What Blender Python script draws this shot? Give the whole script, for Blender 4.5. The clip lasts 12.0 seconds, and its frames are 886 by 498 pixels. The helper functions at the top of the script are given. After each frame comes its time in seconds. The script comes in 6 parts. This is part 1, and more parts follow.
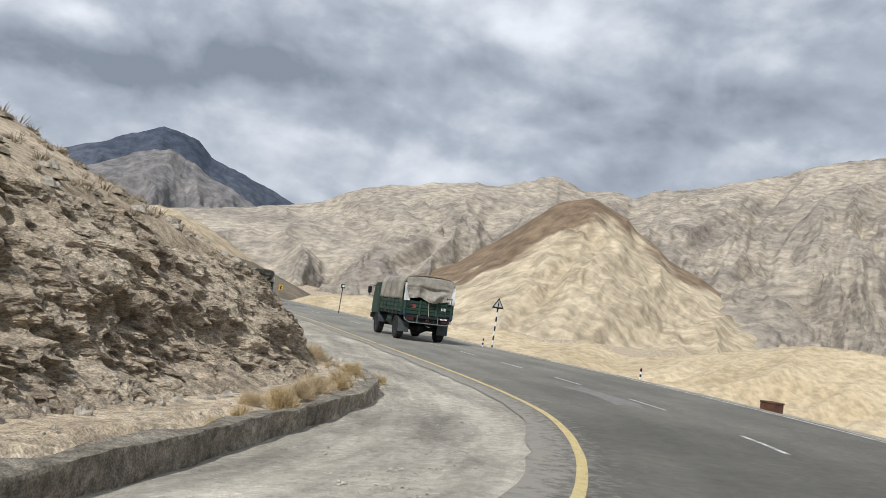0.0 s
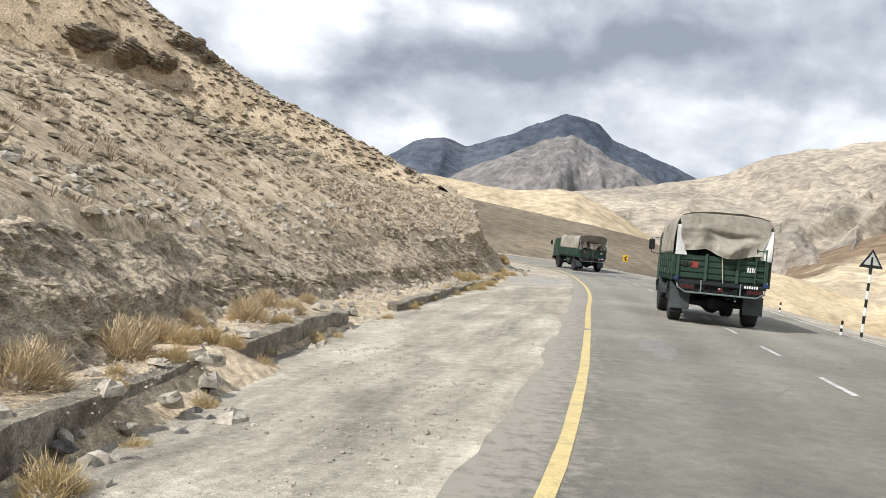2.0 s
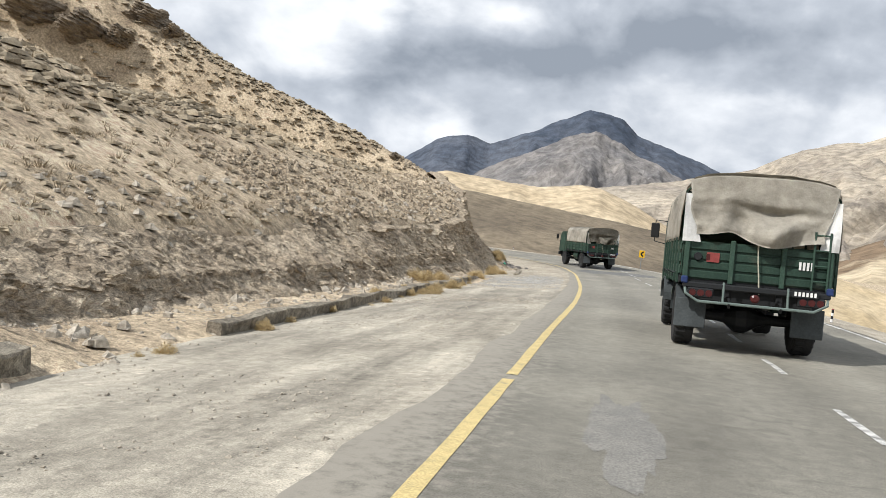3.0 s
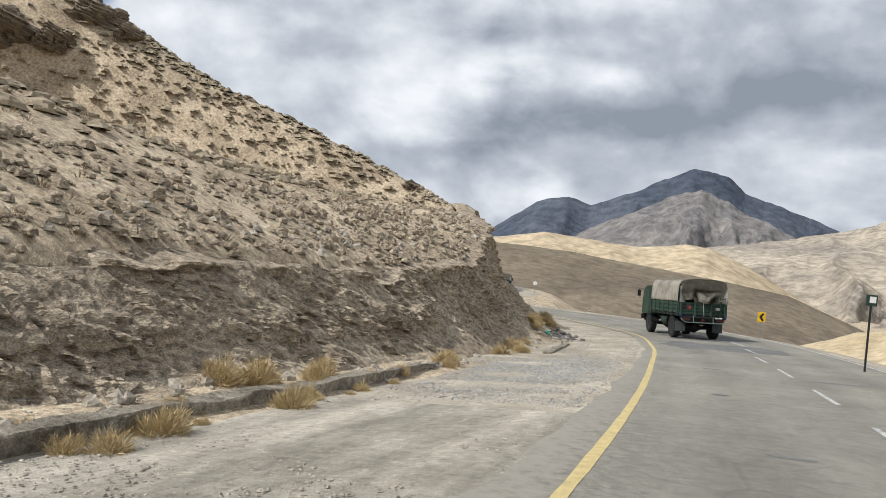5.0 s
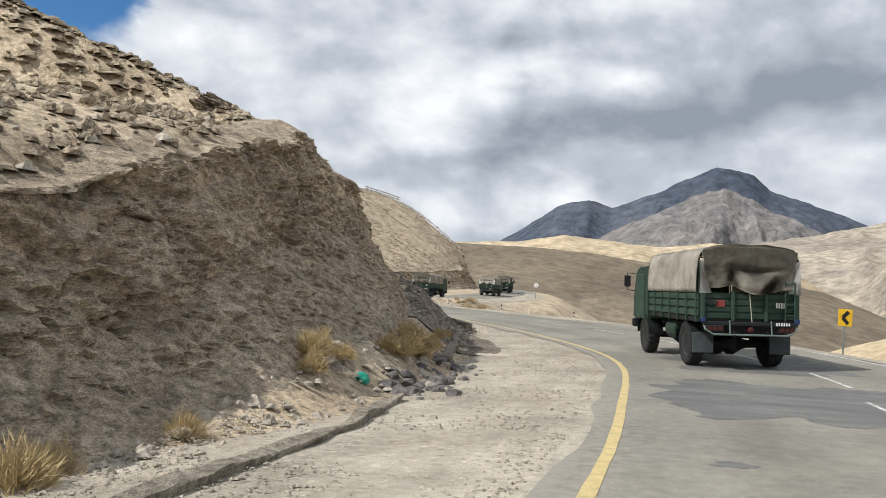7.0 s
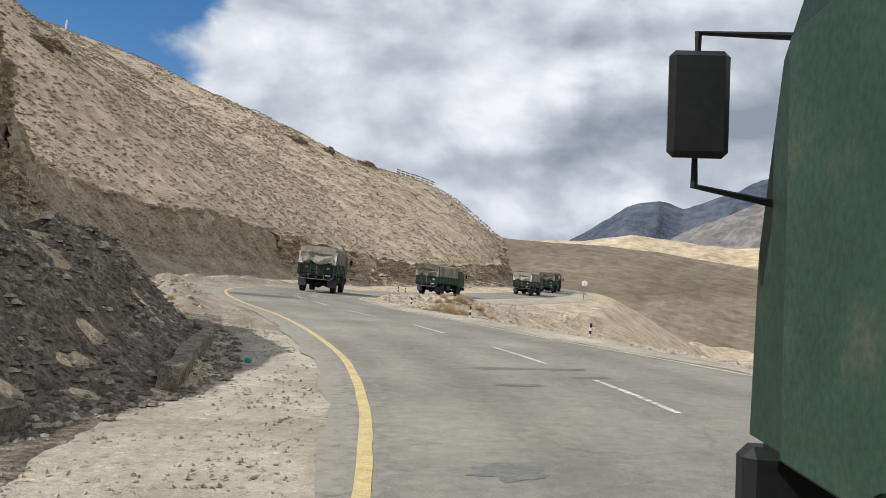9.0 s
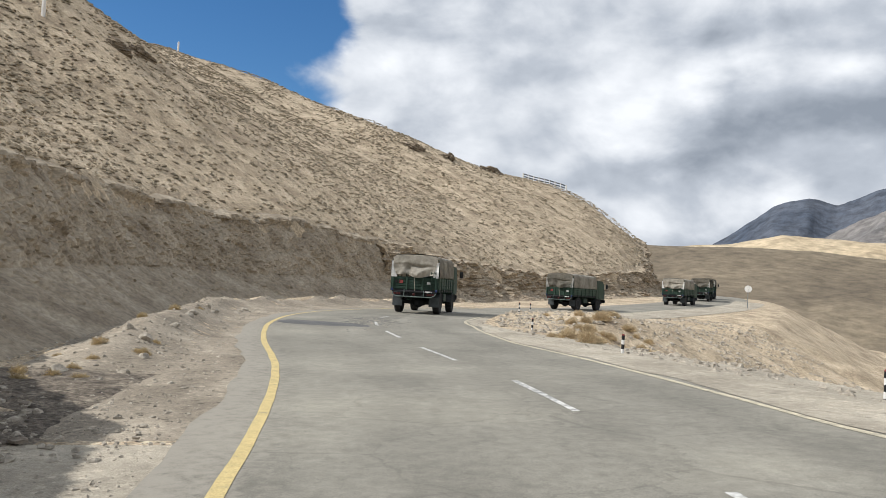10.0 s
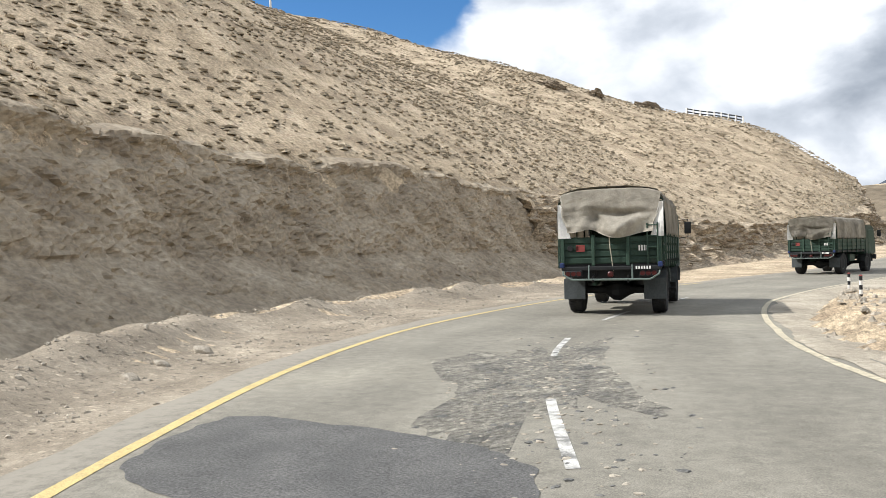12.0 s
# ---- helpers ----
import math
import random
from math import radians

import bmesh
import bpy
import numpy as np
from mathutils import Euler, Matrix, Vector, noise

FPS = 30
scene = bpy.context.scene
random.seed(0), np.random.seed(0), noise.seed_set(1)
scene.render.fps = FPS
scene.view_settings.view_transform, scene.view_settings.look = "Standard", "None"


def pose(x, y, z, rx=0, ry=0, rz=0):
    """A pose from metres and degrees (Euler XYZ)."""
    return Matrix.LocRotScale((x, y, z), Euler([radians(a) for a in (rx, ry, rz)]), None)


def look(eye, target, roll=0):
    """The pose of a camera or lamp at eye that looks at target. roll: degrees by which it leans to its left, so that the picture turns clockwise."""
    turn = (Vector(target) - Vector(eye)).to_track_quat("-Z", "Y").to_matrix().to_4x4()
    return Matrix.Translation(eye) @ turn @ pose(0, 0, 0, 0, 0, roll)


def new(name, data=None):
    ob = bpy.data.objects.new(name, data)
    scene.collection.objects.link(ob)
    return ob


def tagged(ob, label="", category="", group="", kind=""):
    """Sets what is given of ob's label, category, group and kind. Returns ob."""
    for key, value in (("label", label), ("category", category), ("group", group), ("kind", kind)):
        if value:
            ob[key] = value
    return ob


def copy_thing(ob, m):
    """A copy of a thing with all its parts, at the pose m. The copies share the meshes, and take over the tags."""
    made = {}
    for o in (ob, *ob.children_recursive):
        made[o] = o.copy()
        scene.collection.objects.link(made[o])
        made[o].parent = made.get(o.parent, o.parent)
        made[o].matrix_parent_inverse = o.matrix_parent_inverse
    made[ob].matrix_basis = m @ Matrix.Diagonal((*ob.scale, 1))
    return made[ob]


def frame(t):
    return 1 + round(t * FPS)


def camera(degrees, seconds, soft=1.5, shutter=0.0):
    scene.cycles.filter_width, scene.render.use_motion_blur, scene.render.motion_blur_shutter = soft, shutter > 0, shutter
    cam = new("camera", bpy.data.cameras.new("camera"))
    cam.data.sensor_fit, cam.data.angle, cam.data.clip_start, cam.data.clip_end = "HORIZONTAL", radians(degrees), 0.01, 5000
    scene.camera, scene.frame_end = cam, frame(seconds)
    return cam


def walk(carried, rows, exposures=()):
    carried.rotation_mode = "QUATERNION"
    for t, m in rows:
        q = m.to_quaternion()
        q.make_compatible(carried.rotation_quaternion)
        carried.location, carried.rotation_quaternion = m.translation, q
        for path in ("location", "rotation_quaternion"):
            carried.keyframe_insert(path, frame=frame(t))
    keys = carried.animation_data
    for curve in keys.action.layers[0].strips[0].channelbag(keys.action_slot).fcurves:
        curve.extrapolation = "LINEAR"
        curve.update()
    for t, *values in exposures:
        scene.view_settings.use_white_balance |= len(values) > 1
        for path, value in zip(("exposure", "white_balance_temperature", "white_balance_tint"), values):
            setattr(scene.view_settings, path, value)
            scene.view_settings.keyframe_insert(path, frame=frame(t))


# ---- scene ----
cam = camera(56.7, 12.0, soft=0.7)
PATH = [
    (0, 0.00, -0.00, 1.509, -19.89, 4.54, 9.10),
    (0.5, 2.71, 2.86, 1.625, -10.27, 2.34, 8.54),
    (1, 4.92, 6.04, 1.637, -1.17, 1.04, 8.05),
    (1.5, 6.78, 9.49, 1.611, 5.16, -0.41, 7.65),
    (2, 8.18, 13.35, 1.593, 7.37, -0.95, 7.54),
    (2.5, 9.09, 17.46, 1.609, 8.07, -1.13, 7.51),
    (3, 9.74, 21.68, 1.588, 9.05, -1.32, 7.26),
    (3.2, 9.90, 23.39, 1.569, 10.25, -0.74, 7.42),
    (4, 10.52, 30.40, 1.586, 14.66, 1.49, 7.10),
    (4.8, 10.78, 37.80, 1.585, 16.72, 2.39, 6.78),
    (5, 10.74, 39.75, 1.589, 16.60, 2.21, 6.77),
    (5.5, 10.68, 44.91, 1.596, 17.39, 2.45, 6.77),
    (6, 10.64, 50.33, 1.574, 18.05, 2.38, 5.01),
    (6.5, 10.80, 55.94, 1.519, 18.19, 2.82, 4.84),
    (7, 10.82, 61.75, 1.545, 18.25, 2.67, 4.88),
    (7.5, 10.74, 67.73, 1.590, 18.09, 2.69, 4.83),
    (7.7, 10.62, 70.19, 1.600, 18.07, 2.74, 4.97),
    (8.5, 9.75, 79.85, 1.594, 19.86, 2.44, 5.27),
    (9.3, 7.54, 89.21, 1.576, 25.87, 2.21, 5.58),
    (9.5, 6.68, 91.48, 1.572, 28.23, 2.30, 4.95),
    (10, 4.08, 96.93, 1.610, 32.35, 2.45, 3.50),
    (10.5, 0.94, 101.93, 1.638, 38.03, 1.79, 2.44),
    (11, -2.51, 106.34, 1.592, 41.90, 1.55, 1.05),
    (11.5, -5.93, 110.37, 1.584, 44.53, 0.11, -0.35),
    (12, -9.35, 114.49, 1.564, 42.06, 0.30, -1.06),
]
walk(cam, [(t, look((x, y, z), (x - math.sin(radians(w)) * math.cos(radians(p)), y + math.cos(radians(w)) * math.cos(radians(p)), z + math.sin(radians(p))), r)) for t, x, y, z, w, p, r in PATH],
     exposures=((0.0, -0.27, 6050, 10), (1.0, 0.03, 6150, 10), (1.7, 0.22, 6250, 10), (2.5, 0.1, 6300, 10), (3.0, 0.1, 6300, 10), (5.0, -0.15, 6250, 10), (6.0, -0.14, 6250, 10), (7.0, -0.05, 6300, 10), (9.5, -0.17, 6250, 10), (10.5, 0.1, 6300, 10), (11.0, 0.13, 6310, 10), (11.5, 0.42, 6330, 10), (12.0, 0.38, 6350, 10)))

# ---- light ----
SUN_ELEV, SUN_TO = 43.0, Vector((0.74, 0.6726, 0.0))
sun_dir = Vector((-SUN_TO.x * math.cos(radians(SUN_ELEV)), -SUN_TO.y * math.cos(radians(SUN_ELEV)), math.sin(radians(SUN_ELEV))))
sun = new("sun", bpy.data.lights.new("sun", "SUN"))
sun.data.energy, sun.data.angle, sun.data.color = 4.3, radians(0.6), (1.0, 0.965, 0.91)
sun.matrix_world = look(sun_dir * 100, (0, 0, 0))

world = bpy.data.worlds.new("sky")
scene.world = world
world.use_nodes = True
wn, wl = world.node_tree.nodes, world.node_tree.links
wn.clear()


def wnode(kind, **values):
    n = wn.new(kind)
    for k, v in values.items():
        n.inputs[k].default_value = v
    return n


def wmath(op, a, b):
    n = wn.new("ShaderNodeMath")
    n.operation = op
    for i, v in enumerate((a, b)):
        if isinstance(v, (int, float)):
            n.inputs[i].default_value = v
        else:
            wl.new(v, n.inputs[i])
    return n.outputs[0]


sky = wn.new("ShaderNodeTexSky")
sky.sky_type, sky.sun_disc = "NISHITA", False
sky.sun_elevation, sky.sun_rotation = radians(SUN_ELEV), math.atan2(sun_dir.x, sun_dir.y)
sky.altitude, sky.air_density, sky.dust_density, sky.ozone_density = 3500, 1.4, 0.1, 4.0
co = wn.new("ShaderNodeTexCoord")
sep = wn.new("ShaderNodeSeparateXYZ")
wl.new(co.outputs["Generated"], sep.inputs[0])

azim = wmath("ARCTAN2", wmath("MULTIPLY", sep.outputs[0], -1.0), sep.outputs[1])
elev = wmath("ARCSINE", sep.outputs[2], 0.0)
dome = wn.new("ShaderNodeCombineXYZ")
wl.new(wmath("MULTIPLY", azim, 3.0), dome.inputs[0])
wl.new(wmath("MULTIPLY", elev, 4.6), dome.inputs[1])


def dome_noise(z, scale, detail, rough, bend=0.0, shift=(0.0, 0.0)):
    mv = wn.new("ShaderNodeVectorMath")
    mv.operation = "ADD"
    mv.inputs[1].default_value = (*shift, z)
    wl.new(dome.outputs[0], mv.inputs[0])
    n = wnode("ShaderNodeTexNoise", Scale=scale, Detail=detail, Roughness=rough, Distortion=bend)
    wl.new(mv.outputs[0], n.inputs["Vector"])
    return n.outputs["Fac"]


puff = dome_noise(15.0, 2.4, 7.0, 0.47, 0.2)
puff_sunward = dome_noise(15.0, 2.4, 7.0, 0.47, 0.2, (0.07, 0.1))
billow = dome_noise(2.0, 2.2, 9.0, 0.51, 0.4)
wisp = dome_noise(9.0, 5.5, 9.0, 0.55, 0.2)
# open sky lies to the left of the bend; the rest is overcast
hole = wmath("MULTIPLY", wmath("SUBTRACT", azim, 0.9), wmath("SUBTRACT", azim, 0.9))
hole = wmath("MULTIPLY", wmath("MAXIMUM", wmath("SUBTRACT", 1.0, wmath("MULTIPLY", hole, 13.0)), 0.0), 0.62)
amount = wmath("SUBTRACT", wmath("ADD", wmath("ADD", wmath("MULTIPLY", puff, 0.6), wmath("MULTIPLY", billow, 0.4)), 0.26), hole)
mask = wn.new("ShaderNodeMapRange")
mask.interpolation_type = "SMOOTHSTEP"
for k, v in (("From Min", 0.4), ("From Max", 0.54)):
    mask.inputs[k].default_value = v
wl.new(amount, mask.inputs["Value"])
side_light = wmath("MULTIPLY", wmath("SUBTRACT", puff, puff_sunward), 1.2)
body = wmath("ADD", wmath("MULTIPLY", wmath("SUBTRACT", billow, 0.5), 1.15), wmath("MULTIPLY", wmath("SUBTRACT", wisp, 0.5), 0.42))
# bright gaps and dark bellies of the cloud sheet: bearing, height, their spreads (degrees), strength
AZ = wmath("ADD", wmath("MULTIPLY", azim, 57.3), wmath("MULTIPLY", wmath("SUBTRACT", billow, 0.5), 14.0))
EL = wmath("ADD", wmath("MULTIPLY", elev, 57.3), wmath("MULTIPLY", wmath("SUBTRACT", dome_noise(5.0, 3.0, 8.0, 0.5), 0.5), 5.0))
banks = wmath("ADD", 0.5, 0.0)
for a, e, sa, se, v in ((20, 12.5, 7, 3, 0.34), (14, 8, 5, 1.0, 0.3), (-9, 10.8, 7, 0.9, 0.32), (-9.5, 6.8, 7, 0.9, 0.35), (16, 5.5, 8, 1.4, 0.4), (16.5, 15.4, 5, 1.8, 0.22), (24, 11.5, 5, 2.2, 0.12), (11, 13.0, 5, 2.5, -0.2), (36, 14.5, 6, 4, 0.25),
                        (5, 20.5, 12, 2.2, 0.3), (-21, 9.6, 6, 1.1, 0.4), (-42, 13.6, 7, 1.0, 0.35), (-22, 21, 12, 2.4, 0.35), (22, 7.2, 5, 1.6, 0.3), (8, 15.2, 5, 1.0, 0.25), (60, 12, 14, 6, 0.25),
                        (4, 12.2, 9, 1.6, -0.55), (-12, 14.3, 9, 1.7, -0.45), (-31, 14.2, 7, 1.5, -0.4), (-40, 17, 9, 1.9, -0.3), (10, 8.2, 5, 1.1, -0.35), (8.7, 18, 6, 1.3, -0.25), (13.5, 10, 3.5, 1.4, -0.3), (-13, 17.6, 7, 1.0, -0.25)):
    da, de = wmath("DIVIDE", wmath("SUBTRACT", AZ, a), sa), wmath("DIVIDE", wmath("SUBTRACT", EL, e), se)
    q = wmath("ADD", wmath("MULTIPLY", da, da), wmath("MULTIPLY", de, de))
    banks = wmath("ADD", banks, wmath("MULTIPLY", wmath("POWER", 0.3679, q), 0.8 * v))
tone = wn.new("ShaderNodeValToRGB")
tone.color_ramp.elements[0].position, tone.color_ramp.elements[0].color = 0.0, (0.3, 0.335, 0.385, 1)
tone.color_ramp.elements[1].position, tone.color_ramp.elements[1].color = 1.0, (0.97, 0.98, 0.99, 1)
tone.color_ramp.elements.new(0.45).color = (0.53, 0.565, 0.615, 1)
wl.new(wmath("ADD", wmath("ADD", banks, side_light), body), tone.inputs[0])
skyb = wn.new("ShaderNodeBackground")
skyb.inputs["Strength"].default_value = 0.105
deep = wnode("ShaderNodeHueSaturation", Saturation=1.2)
wl.new(sky.outputs[0], deep.inputs["Color"])
wl.new(deep.outputs[0], skyb.inputs["Color"])
clob = wn.new("ShaderNodeBackground")
clob.inputs["Strength"].default_value = 1.06
wl.new(tone.outputs[0], clob.inputs["Color"])
mixw = wn.new("ShaderNodeMixShader")
wl.new(mask.outputs[0], mixw.inputs[0])
wl.new(skyb.outputs[0], mixw.inputs[1])
wl.new(clob.outputs[0], mixw.inputs[2])
outw = wn.new("ShaderNodeOutputWorld")
wl.new(mixw.outputs[0], outw.inputs[0])

# ---- materials ----


def material(name, stops, scale=1.0, detail=6.0, rough=0.9, bump=0.3, bump_scale=12.0, bump_dist=0.05, metal=0.0, space="Object", stretch=None, grain=0.25):
    """Colour from a wide noise through stops, broken up by a fine grain, with a bump."""
    m = bpy.data.materials.new(name)
    m.use_nodes = True
    n, k = m.node_tree.nodes, m.node_tree.links
    b = n["Principled BSDF"]
    b.inputs["Roughness"].default_value, b.inputs["Metallic"].default_value = rough, metal
    b.inputs["Specular IOR Level"].default_value = 0.3
    tc = n.new("ShaderNodeTexCoord")
    vec = tc.outputs[space]
    if stretch:
        mp = n.new("ShaderNodeMapping")
        mp.inputs["Scale"].default_value = stretch
        k.new(vec, mp.inputs[0])
        vec = mp.outputs[0]
    t = n.new("ShaderNodeTexNoise")
    t.inputs["Scale"].default_value, t.inputs["Detail"].default_value, t.inputs["Roughness"].default_value = scale, detail, 0.6
    k.new(vec, t.inputs["Vector"])
    r = n.new("ShaderNodeValToRGB")
    el = r.color_ramp.elements
    el[0].position, el[0].color = stops[0][0], (*stops[0][1], 1)
    el[1].position, el[1].color = stops[-1][0], (*stops[-1][1], 1)
    for p, c in stops[1:-1]:
        e = el.new(p)
        e.color = (*c, 1)
    k.new(t.outputs["Fac"], r.inputs[0])
    g = n.new("ShaderNodeTexNoise")
    g.inputs["Scale"].default_value, g.inputs["Detail"].default_value = bump_scale, 8.0
    g.inputs["Roughness"].default_value = 0.65
    k.new(vec, g.inputs["Vector"])
    mul = n.new("ShaderNodeMixRGB")
    mul.blend_type = "OVERLAY"
    mul.inputs[0].default_value = min(1.0, grain * 2)
    k.new(r.outputs[0], mul.inputs[1])
    sharp = n.new("ShaderNodeMapRange")
    for key, val in (("From Min", 0.36), ("From Max", 0.64), ("To Min", 0.22), ("To Max", 0.78)):
        sharp.inputs[key].default_value = val
    k.new(g.outputs["Fac"], sharp.inputs["Value"])
    k.new(sharp.outputs[0], mul.inputs[2])
    k.new(mul.outputs[0], b.inputs["Base Color"])
    bp = n.new("ShaderNodeBump")
    bp.inputs["Strength"].default_value, bp.inputs["Distance"].default_value = bump, bump_dist
    k.new(g.outputs["Fac"], bp.inputs["Height"])
    g2 = n.new("ShaderNodeTexNoise")
    g2.inputs["Scale"].default_value, g2.inputs["Detail"].default_value = bump_scale * 5.5, 6.0
    k.new(vec, g2.inputs["Vector"])
    bq = n.new("ShaderNodeBump")
    bq.inputs["Strength"].default_value, bq.inputs["Distance"].default_value = bump, bump_dist * 0.25
    k.new(g2.outputs["Fac"], bq.inputs["Height"])
    k.new(bp.outputs[0], bq.inputs["Normal"])
    k.new(bq.outputs[0], b.inputs["Normal"])
    if grain > 0.3:
        grit = n.new("ShaderNodeMixRGB")
        grit.blend_type = "OVERLAY"
        grit.inputs[0].default_value = 0.55
        fleck = n.new("ShaderNodeMapRange")
        for key, val in (("From Min", 0.38), ("From Max", 0.62), ("To Min", 0.25), ("To Max", 0.75)):
            fleck.inputs[key].default_value = val
        k.new(g2.outputs["Fac"], fleck.inputs["Value"])
        k.new(mul.outputs[0], grit.inputs[1])
        k.new(fleck.outputs[0], grit.inputs[2])
        k.new(grit.outputs[0], b.inputs["Base Color"])
    return m


M_SLOPE = material("stony_slope", ((0.32, (0.31, 0.24, 0.165)), (0.5, (0.46, 0.37, 0.255)), (0.66, (0.6, 0.49, 0.35))), 0.5, 14, 0.95, 0.7, 7.0, 0.08, grain=0.35)
M_ROCK = material("crumbling_rock", ((0.3, (0.275, 0.218, 0.156)), (0.5, (0.4, 0.327, 0.236)), (0.7, (0.49, 0.41, 0.305))), 0.6, 12, 0.92, 0.8, 5.0, 0.16, grain=0.42, stretch=(1, 1, 2.0))


def laid(name, stops, scale, streak, pebbles=0.0, speck=0.2, cracks=0.0, tracks=0.0, dust=0.0, dim_ramp=None, rough=0.9, bump=0.4):
    """A road surface: its map runs along the road (u, in metres) and across it (v)."""
    m = bpy.data.materials.new(name)
    m.use_nodes = True
    n, k = m.node_tree.nodes, m.node_tree.links
    b = n["Principled BSDF"]
    b.inputs["Roughness"].default_value = rough
    b.inputs["Specular IOR Level"].default_value = 0.25
    tc = n.new("ShaderNodeTexCoord")
    flat = tc.outputs["Object"]
    sep2 = n.new("ShaderNodeSeparateXYZ")
    k.new(tc.outputs["UV"], sep2.inputs[0])

    def noise_of(vec, sc, detail=6.0, rg=0.6):
        t = n.new("ShaderNodeTexNoise")
        t.inputs["Scale"].default_value, t.inputs["Detail"].default_value, t.inputs["Roughness"].default_value = sc, detail, rg
        k.new(vec, t.inputs["Vector"])
        return t.outputs["Fac"]

    def remap(val, a, c, lo, hi):
        r = n.new("ShaderNodeMapRange")
        for key, v in (("From Min", a), ("From Max", c), ("To Min", lo), ("To Max", hi)):
            r.inputs[key].default_value = v
        k.new(val, r.inputs["Value"])
        return r.outputs[0]

    def times(col, val):
        x = n.new("ShaderNodeMixRGB")
        x.blend_type = "MULTIPLY"
        x.inputs[0].default_value = 1.0
        k.new(col, x.inputs[1])
        k.new(val, x.inputs[2])
        return x.outputs[0]

    def calc(op, a, c):
        x = n.new("ShaderNodeMath")
        x.operation = op
        for i, v in enumerate((a, c)):
            if isinstance(v, (int, float)):
                x.inputs[i].default_value = v
            else:
                k.new(v, x.inputs[i])
        return x.outputs[0]

    r = n.new("ShaderNodeValToRGB")
    el = r.color_ramp.elements
    el[0].position, el[0].color = stops[0][0], (*stops[0][1], 1)
    el[1].position, el[1].color = stops[-1][0], (*stops[-1][1], 1)
    for p, c in stops[1:-1]:
        el.new(p).color = (*c, 1)
    k.new(noise_of(flat, scale, 9.0), r.inputs[0])
    col = r.outputs[0]
    mp = n.new("ShaderNodeMapping")
    mp.inputs["Scale"].default_value = (streak[0], streak[1], 1)
    k.new(tc.outputs["UV"], mp.inputs[0])
    wavy = n.new("ShaderNodeMixRGB")
    wavy.blend_type = "ADD"
    wavy.inputs[0].default_value = 0.5
    k.new(mp.outputs[0], wavy.inputs[1])
    k.new(noise_of(flat, 0.5, 3.0), wavy.inputs[2])
    col = times(col, remap(noise_of(wavy.outputs[0], 1.0, 8.0, 0.65), 0.32, 0.68, 1 - streak[2], 1 + streak[2]))
    mid = noise_of(flat, 6.0, 8.0, 0.7)
    col = times(col, remap(mid, 0.3, 0.7, 1 - 0.7 * speck, 1 + 0.7 * speck))
    tiny = noise_of(flat, 85.0, 4.0, 0.7)
    col = times(col, remap(tiny, 0.28, 0.72, 1 - 1.6 * speck, 1 + 1.6 * speck))
    height = tiny
    if pebbles:
        for sc in (9.0, 26.0):
            v = n.new("ShaderNodeTexVoronoi")
            v.inputs["Scale"].default_value = sc
            v.inputs["Randomness"].default_value = 1.0
            k.new(flat, v.inputs["Vector"])
            bw = n.new("ShaderNodeSeparateColor")
            k.new(v.outputs["Color"], bw.inputs[0])
            some = remap(bw.outputs[1], 0.45, 0.55, 0.0, 1.0)
            inside = calc("MULTIPLY", remap(v.outputs["Distance"], 0.32, 0.42, 1.0, 0.0), some)
            lum = remap(bw.outputs[0], 0.0, 1.0, 1 - pebbles, 1 + pebbles)
            col = times(col, calc("ADD", 1.0, calc("MULTIPLY", inside, calc("SUBTRACT", lum, 1.0))))
            height = calc("ADD", height, calc("MULTIPLY", inside, 9.0 / sc))
    if tracks:
        w = n.new("ShaderNodeValToRGB")
        w.color_ramp.interpolation = "EASE"
        we = w.color_ramp.elements
        we[0].position, we[0].color = 0.0, (0.5, 0.5, 0.5, 1)
        we[1].position, we[1].color = 1.0, (0.5, 0.5, 0.5, 1)
        for at, v in ((0.13, 0.62), (0.24, 0.42), (0.36, 0.62), (0.5, 0.46), (0.62, 0.62), (0.74, 0.42), (0.86, 0.6)):
            we.new(at).color = (v, v, v, 1)
        k.new(calc("DIVIDE", sep2.outputs[1], 7.3), w.inputs[0])
        tone2 = n.new("ShaderNodeSeparateColor")
        k.new(w.outputs[0], tone2.inputs[0])
        col = times(col, remap(tone2.outputs[0], 0.0, 1.0, 1 - tracks, 1 + tracks))
    if cracks:
        wob = n.new("ShaderNodeMixRGB")
        wob.blend_type = "ADD"
        wob.inputs[0].default_value = 0.8
        k.new(flat, wob.inputs[1])
        k.new(noise_of(flat, 1.5, 5.0), wob.inputs[2])
        v = n.new("ShaderNodeTexVoronoi")
        v.feature = "DISTANCE_TO_EDGE"
        v.inputs["Scale"].default_value = 0.5
        k.new(wob.outputs[0], v.inputs["Vector"])
        where = remap(noise_of(flat, 0.09, 3.0), 0.5, 0.56, 0.0, cracks)
        line = calc("MULTIPLY", remap(v.outputs["Distance"], 0.004, 0.014, 1.0, 0.0), where)
        col = times(col, calc("SUBTRACT", 1.0, line))
        height = calc("SUBTRACT", height, calc("MULTIPLY", line, 3.0))
    # base colour darkened along u, in place of duller light
    if dim_ramp:
        col = times(col, remap(sep2.outputs[0], dim_ramp[0], dim_ramp[1], dim_ramp[2], 1.0))
    if dust:
        grit = calc("ADD", remap(sep2.outputs[1], -0.5, 0.75, 1.0, 0.0), calc("MULTIPLY", calc("SUBTRACT", mid, 0.62), 2.4))
        mx = n.new("ShaderNodeMixRGB")
        cl = remap(grit, 0.1, 0.7, 0.0, dust)
        n[cl.node.name].clamp = True
        k.new(cl, mx.inputs[0])
        k.new(col, mx.inputs[1])
